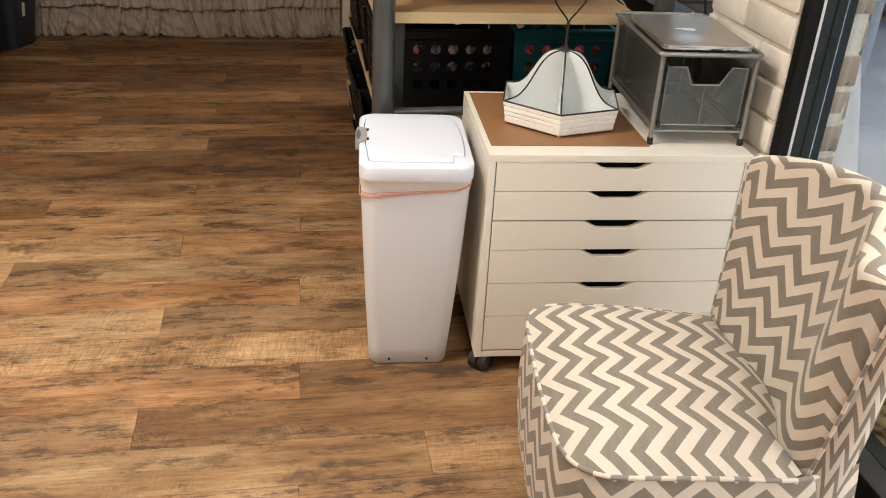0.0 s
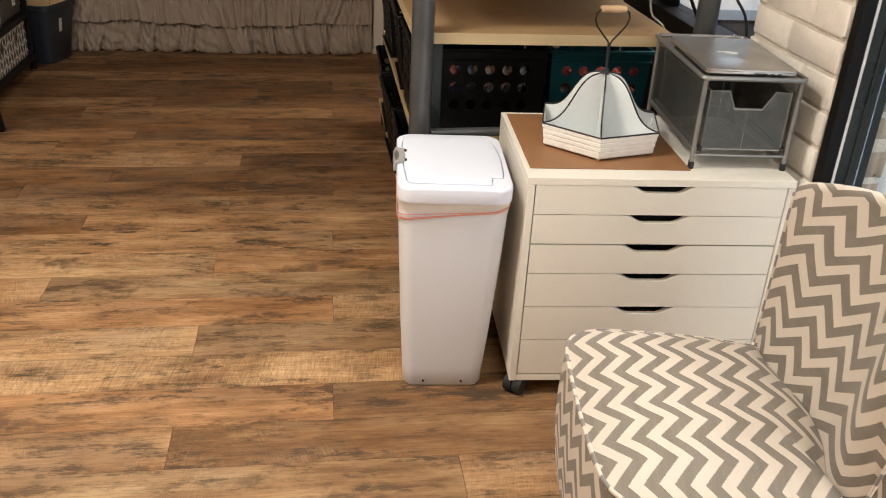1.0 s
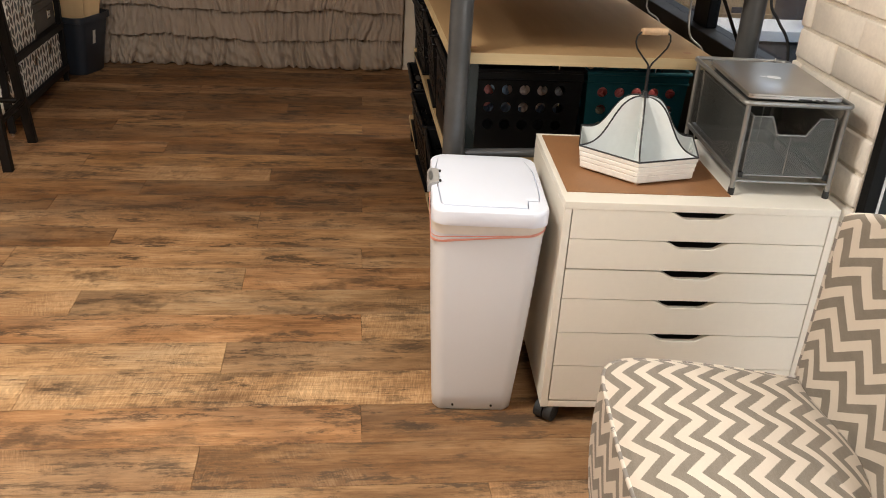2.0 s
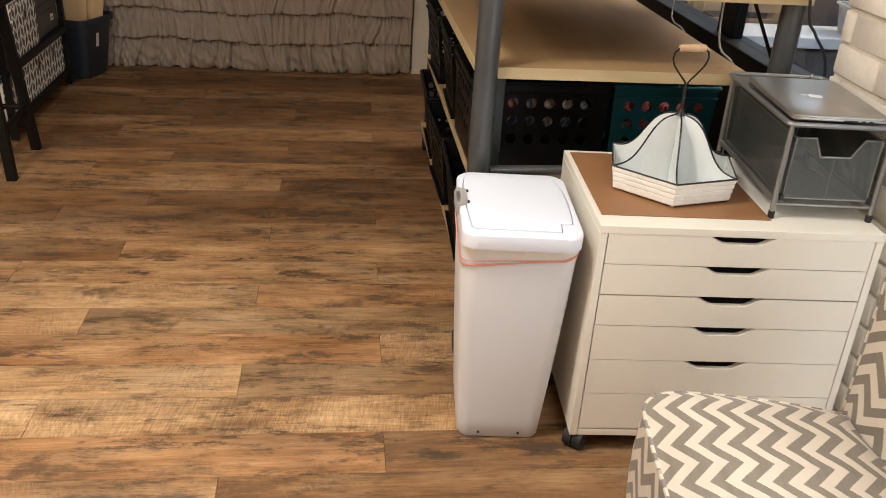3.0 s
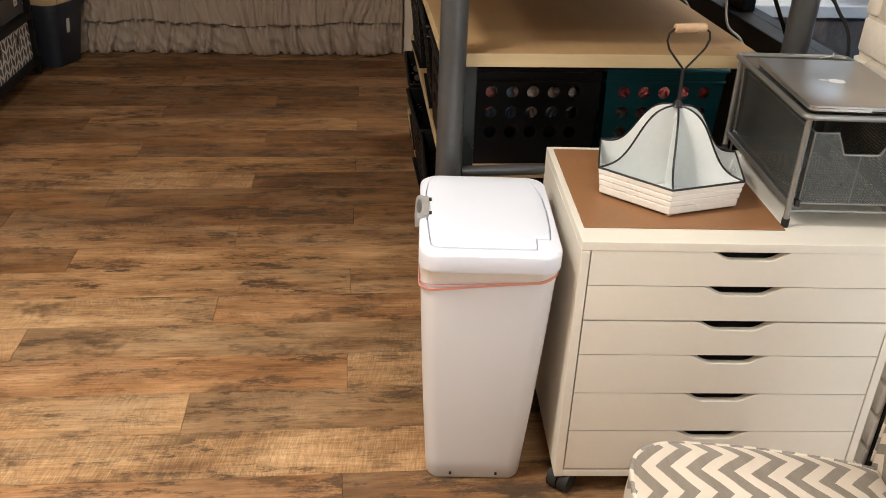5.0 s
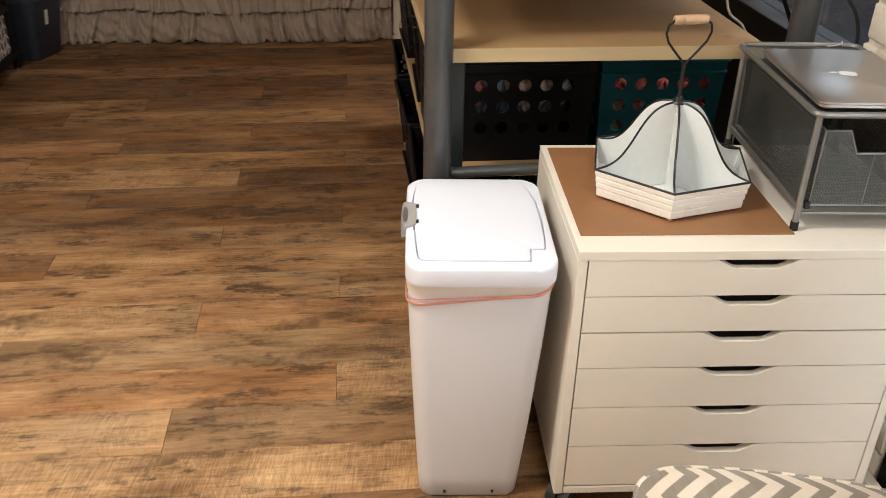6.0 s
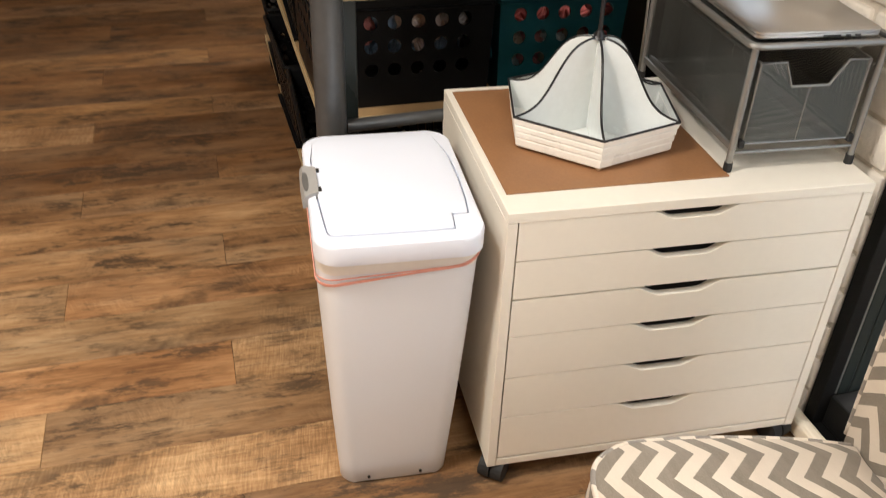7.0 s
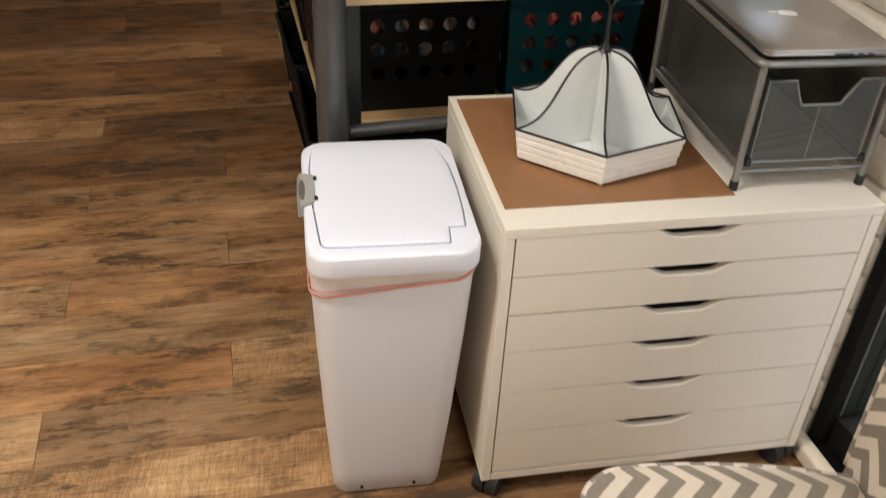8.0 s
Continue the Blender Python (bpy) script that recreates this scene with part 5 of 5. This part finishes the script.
def leaning_board():
    """A white board on a back strut, standing beside the pier outside."""
    b = thing("garden_board", (0, 0, 0), 0, "white painted board tilted back on a strut outside the glass", "board")
    tilt = Matrix.Translation((0, 1.902, -0.12)) @ Matrix.Rotation(-0.376, 4, "X")
    panel = part("panel", box((1.402, 0, 0), (1.600, 0.020, 0.970), 0.003, m=tilt), MAT_OUTWHITE, b)
    part("edge_strip", box((1.455, -0.004, 0.0), (1.470, 0.0, 0.70), 0.001, m=tilt), MAT_STEEL, panel, "thin grey strip down the board")
    part("back_strut", tube([(1.5, 2.27, 0.74), (1.5, 2.52, -0.119)], 0.012, 10), MAT_OUTWHITE, b)
    return b


leaning_board()



def garden_bench():
    b = thing("garden_bench", (0, 0, 0), 0, "long white painted bench outside the window", "bench")
    part("bench_top", box((1.72, 5.0, 0.372), (3.7, 5.36, 0.434), 0.006), MAT_OUTWHITE, b)
    for x in (1.78, 3.58):
        part("bench_leg", box((x, 5.05, -0.12), (x + 0.07, 5.31, 0.371), 0.004), MAT_OUTWHITE, b)
    return b


garden_bench()


tagged(part("planter_box", box((1.90, 5.08, -0.119), (3.5, 5.30, 0.34), 0.01), MAT_STONE), "dark stone planter pushed under the white bench", "planter")


def pallet():
    p = thing("pallet", (2.03, 5.52, -0.118), 0, "pale pine pallet standing on edge behind the bench", "pallet")
    for k in range(8):
        part("slat", box((0, -0.02, 0.05 + 0.135 * k), (0.62, 0.0, 0.145 + 0.135 * k), 0.003), MAT_PALLET, p)
    for x in (0.0, 0.27, 0.54):
        part("bearer", box((x, 0.001, 0.0), (x + 0.08, 0.09, 1.13), 0.003), MAT_PALLET, p)
    return p


pallet()
for x, y, w, h in ((2.93, 5.17, 0.22, 0.16), (3.26, 5.18, 0.26, 0.17)):
    t = thing("garden_tub", (x, y, 0.4345), 0, "cloudy grey plastic tub standing on the white bench", "tub", "tubs on the bench")
    part("tub_body", loft([rect_ring(w * 0.8, w * 0.8, 0.03, 0, 4), rect_ring(w, w, 0.04, h, 4), rect_ring(w * 0.96, w * 0.96, 0.04, h, 4), rect_ring(w * 0.76, w * 0.76, 0.03, 0.01, 4)]), MAT_CLEARBIN, t, smooth=True)
    part("tub_rim", tube(rect_ring(w + 0.012, w + 0.012, 0.04, h, 4), 0.007, 8, True), MAT_OUTWHITE, t)
    part("soil", loft([rect_ring(w * 0.92, w * 0.92, 0.03, h * 0.80, 4), rect_ring(w * 0.5, w * 0.5, 0.03, h * 0.95, 4)]), MAT_STONE, t, "dark soil")
tagged(part("hedge_bank", box((1.9, 6.6, -0.12), (14, 7.4, 1.7), 0.2, 3), MAT_STONE), "dark stone bank behind the patio", "bank", kind="structure")
tagged(part("neighbour_wall", box((7.5, -8, -0.12), (7.8, 6.6, 2.4), 0.01), MAT_STONE), "dark stone boundary wall across the patio", "wall", kind="structure")


def woven_planter():
    p = thing("woven_planter", (1.640, 1.630, -0.119), 0, "round seagrass basket planter on the patio", "basket")
    rings = []
    for k in range(13):
        z = 0.012 + 0.030 * k
        r = 0.185 + 0.035 * math.sin(math.pi * k / 12)
        pts = [((r + 0.010 * math.cos(18 * a + math.pi * (k % 2))) * math.cos(a), (r + 0.010 * math.cos(18 * a + math.pi * (k % 2))) * math.sin(a), z + 0.004 * math.sin(36 * a)) for a in (2 * math.pi * i / 144 for i in range(144))]
        part("woven_strand", tube(pts, 0.0165, 6, True), MAT_SEAGRASS, p, smooth="all")
    part("inner_wall", loft([[(0.175 * math.cos(a), 0.175 * math.sin(a), z) for a in (2 * math.pi * i / 32 for i in range(32))] for z in (0.0, 0.37)]), MAT_SEAGRASS, p)
    return p


woven_planter()


# ---- painted brick pier: mortar core with bricks of their own
pier = tagged(part("wall_pier", box((WALL_X + 0.0045, PIER_0 + 0.006, -0.09), (1.379, PIER_1 - 0.010, 2.08)), MAT_MORTAR), "white painted brick pier between door and window", "wall", kind="structure")


def brick_mesh(seed, lx, ly, lz, paint):
    """One rough-edged brick, its corners knocked about."""
    rnd = random.Random(seed)
    bm = bmesh.new()
    add_box(bm, (0, 0, 0), (lx, ly, lz), 0.0055, 2)
    for v in bm.verts:
        v.co += Vector((rnd.uniform(-1, 1), rnd.uniform(-1, 1), rnd.uniform(-1, 1))) * 0.0018
    me = bpy.data.meshes.new("brick")
    bmesh.ops.recalc_face_normals(bm, faces=bm.faces)
    bm.to_mesh(me)
    bm.free()
    me.materials.append(paint)
    me.polygons.foreach_set("use_smooth", [True] * len(me.polygons))
    me.set_sharp_from_angle(angle=radians(50))
    return me


COURSE, JOINT = 0.0885, 0.0105
cache = {}
rnd = random.Random(7)
z = 0.888 - 11 * COURSE
course = 0
while z < 2.0:
    odd = course % 2
    cuts = [PIER_0, 2.215, PIER_1] if odd else [PIER_0, 2.118, 2.372, PIER_1]
    if z + COURSE > 0.0:
        for y0, y1 in zip(cuts, cuts[1:]):
            for x0, x1 in ((WALL_X - 0.004, 1.300), (1.312, 1.388)):
                key = (round(y1 - y0, 3), round(x1 - x0, 3), rnd.randrange(4))
                if key not in cache:
                    # outer bricks take the paint with shade mixed into its colour
                    cache[key] = brick_mesh(len(cache) + 11, x1 - x0, y1 - y0 - JOINT, COURSE - JOINT, MAT_BRICK if x0 < 1.25 else MAT_BRICK_SHADED)
                b = new("brick", cache[key])
                b.parent = pier
                b.matrix_world = pose(x0 + rnd.uniform(-0.003, 0.002), y0 + JOINT / 2 + rnd.uniform(-0.002, 0.002), z + JOINT / 2, rnd.uniform(-0.5, 0.5), rnd.uniform(-0.4, 0.4), rnd.uniform(-0.5, 0.5))
    z += COURSE
    course += 1
tagged(part("floor_trim", box((1.150, 1.70, 0.0), (1.186, 2.42, 0.045), 0.012, 3), MAT_TRIM), "cream quarter-round trim at the foot of the pier", "trim", kind="structure")

# ---- laminate planks
ROW, LENGTH, FIRST = 0.161, 1.213, 1.893
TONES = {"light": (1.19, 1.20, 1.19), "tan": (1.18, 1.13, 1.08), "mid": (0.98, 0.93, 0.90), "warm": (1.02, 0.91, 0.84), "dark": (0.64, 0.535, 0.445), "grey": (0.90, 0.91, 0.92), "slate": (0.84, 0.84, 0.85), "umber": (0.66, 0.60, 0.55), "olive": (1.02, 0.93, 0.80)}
# set planks: (row, column) counted from the plank that ends at x = 0 in row 0; far rows mostly darkened for the dim end
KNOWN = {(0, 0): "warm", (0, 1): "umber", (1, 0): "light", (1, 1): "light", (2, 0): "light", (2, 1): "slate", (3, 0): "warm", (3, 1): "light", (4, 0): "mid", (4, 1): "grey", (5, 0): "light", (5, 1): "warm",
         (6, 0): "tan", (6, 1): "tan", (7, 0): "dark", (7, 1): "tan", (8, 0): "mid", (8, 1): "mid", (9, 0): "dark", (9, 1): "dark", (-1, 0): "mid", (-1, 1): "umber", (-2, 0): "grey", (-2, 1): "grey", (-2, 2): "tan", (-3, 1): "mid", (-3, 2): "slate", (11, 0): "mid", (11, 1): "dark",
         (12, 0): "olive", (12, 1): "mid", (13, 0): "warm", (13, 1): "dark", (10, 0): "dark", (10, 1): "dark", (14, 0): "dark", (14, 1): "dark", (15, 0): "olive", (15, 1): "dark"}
# planks whose whole face is rough-sawn
SAWN = {(1, 0): 1.0, (1, 1): 1.0, (3, 1): 0.8, (11, 0): 0.9, (5, 0): 0.3, (-2, 2): 0.5}
OFFSET = {0: 0.0, 1: -0.905, 2: -0.398}
plank_meshes = {}


def plank_mesh(length):
    key = round(length, 3)
    if key not in plank_meshes:
        bm = bmesh.new()
        g = 0.0005
        x0, x1, y0, y1 = g, length - g, g, ROW - g
        low = [bm.verts.new((x, y, -0.007)) for x, y in ((x0, y0), (x1, y0), (x1, y1), (x0, y1))]
        c = 0.0008
        mid = [bm.verts.new((x, y, -c * 0.7)) for x, y in ((x0, y0), (x1, y0), (x1, y1), (x0, y1))]
        top = [bm.verts.new((x, y, 0)) for x, y in ((x0 + c, y0 + c), (x1 - c, y0 + c), (x1 - c, y1 - c), (x0 + c, y1 - c))]
        for a, b in ((low, mid), (mid, top)):
            for j in range(4):
                bm.faces.new((a[j], a[(j + 1) % 4], b[(j + 1) % 4], b[j]))
        bm.faces.new(top)
        me = bpy.data.meshes.new("plank")
        bmesh.ops.recalc_face_normals(bm, faces=bm.faces)
        bm.to_mesh(me)
        bm.free()
        me.materials.append(MAT_PLANK)
        plank_meshes[key] = me
    return plank_meshes[key]


rnd = random.Random(23)
for r in range(-23, 24):
    y = FIRST + ROW * r
    if y < FRONT_Y - 0.1 or y > BACK_Y:
        continue
    end = OFFSET[r % 3] + 0.021 * (y - 2.45)
    for c in range(-2, 3):
        a, b = end + LENGTH * (c - 1), end + LENGTH * c
        a, b = max(a, LEFT_X), min(b, 1.178)
        if b - a < 0.03:
            continue
        k = new("plank", plank_mesh(b - a))
        k.parent = floor
        k.matrix_world = pose(a, y, 0)
        # rows past 7 draw mostly dark: the far floor's shade put into plank tone
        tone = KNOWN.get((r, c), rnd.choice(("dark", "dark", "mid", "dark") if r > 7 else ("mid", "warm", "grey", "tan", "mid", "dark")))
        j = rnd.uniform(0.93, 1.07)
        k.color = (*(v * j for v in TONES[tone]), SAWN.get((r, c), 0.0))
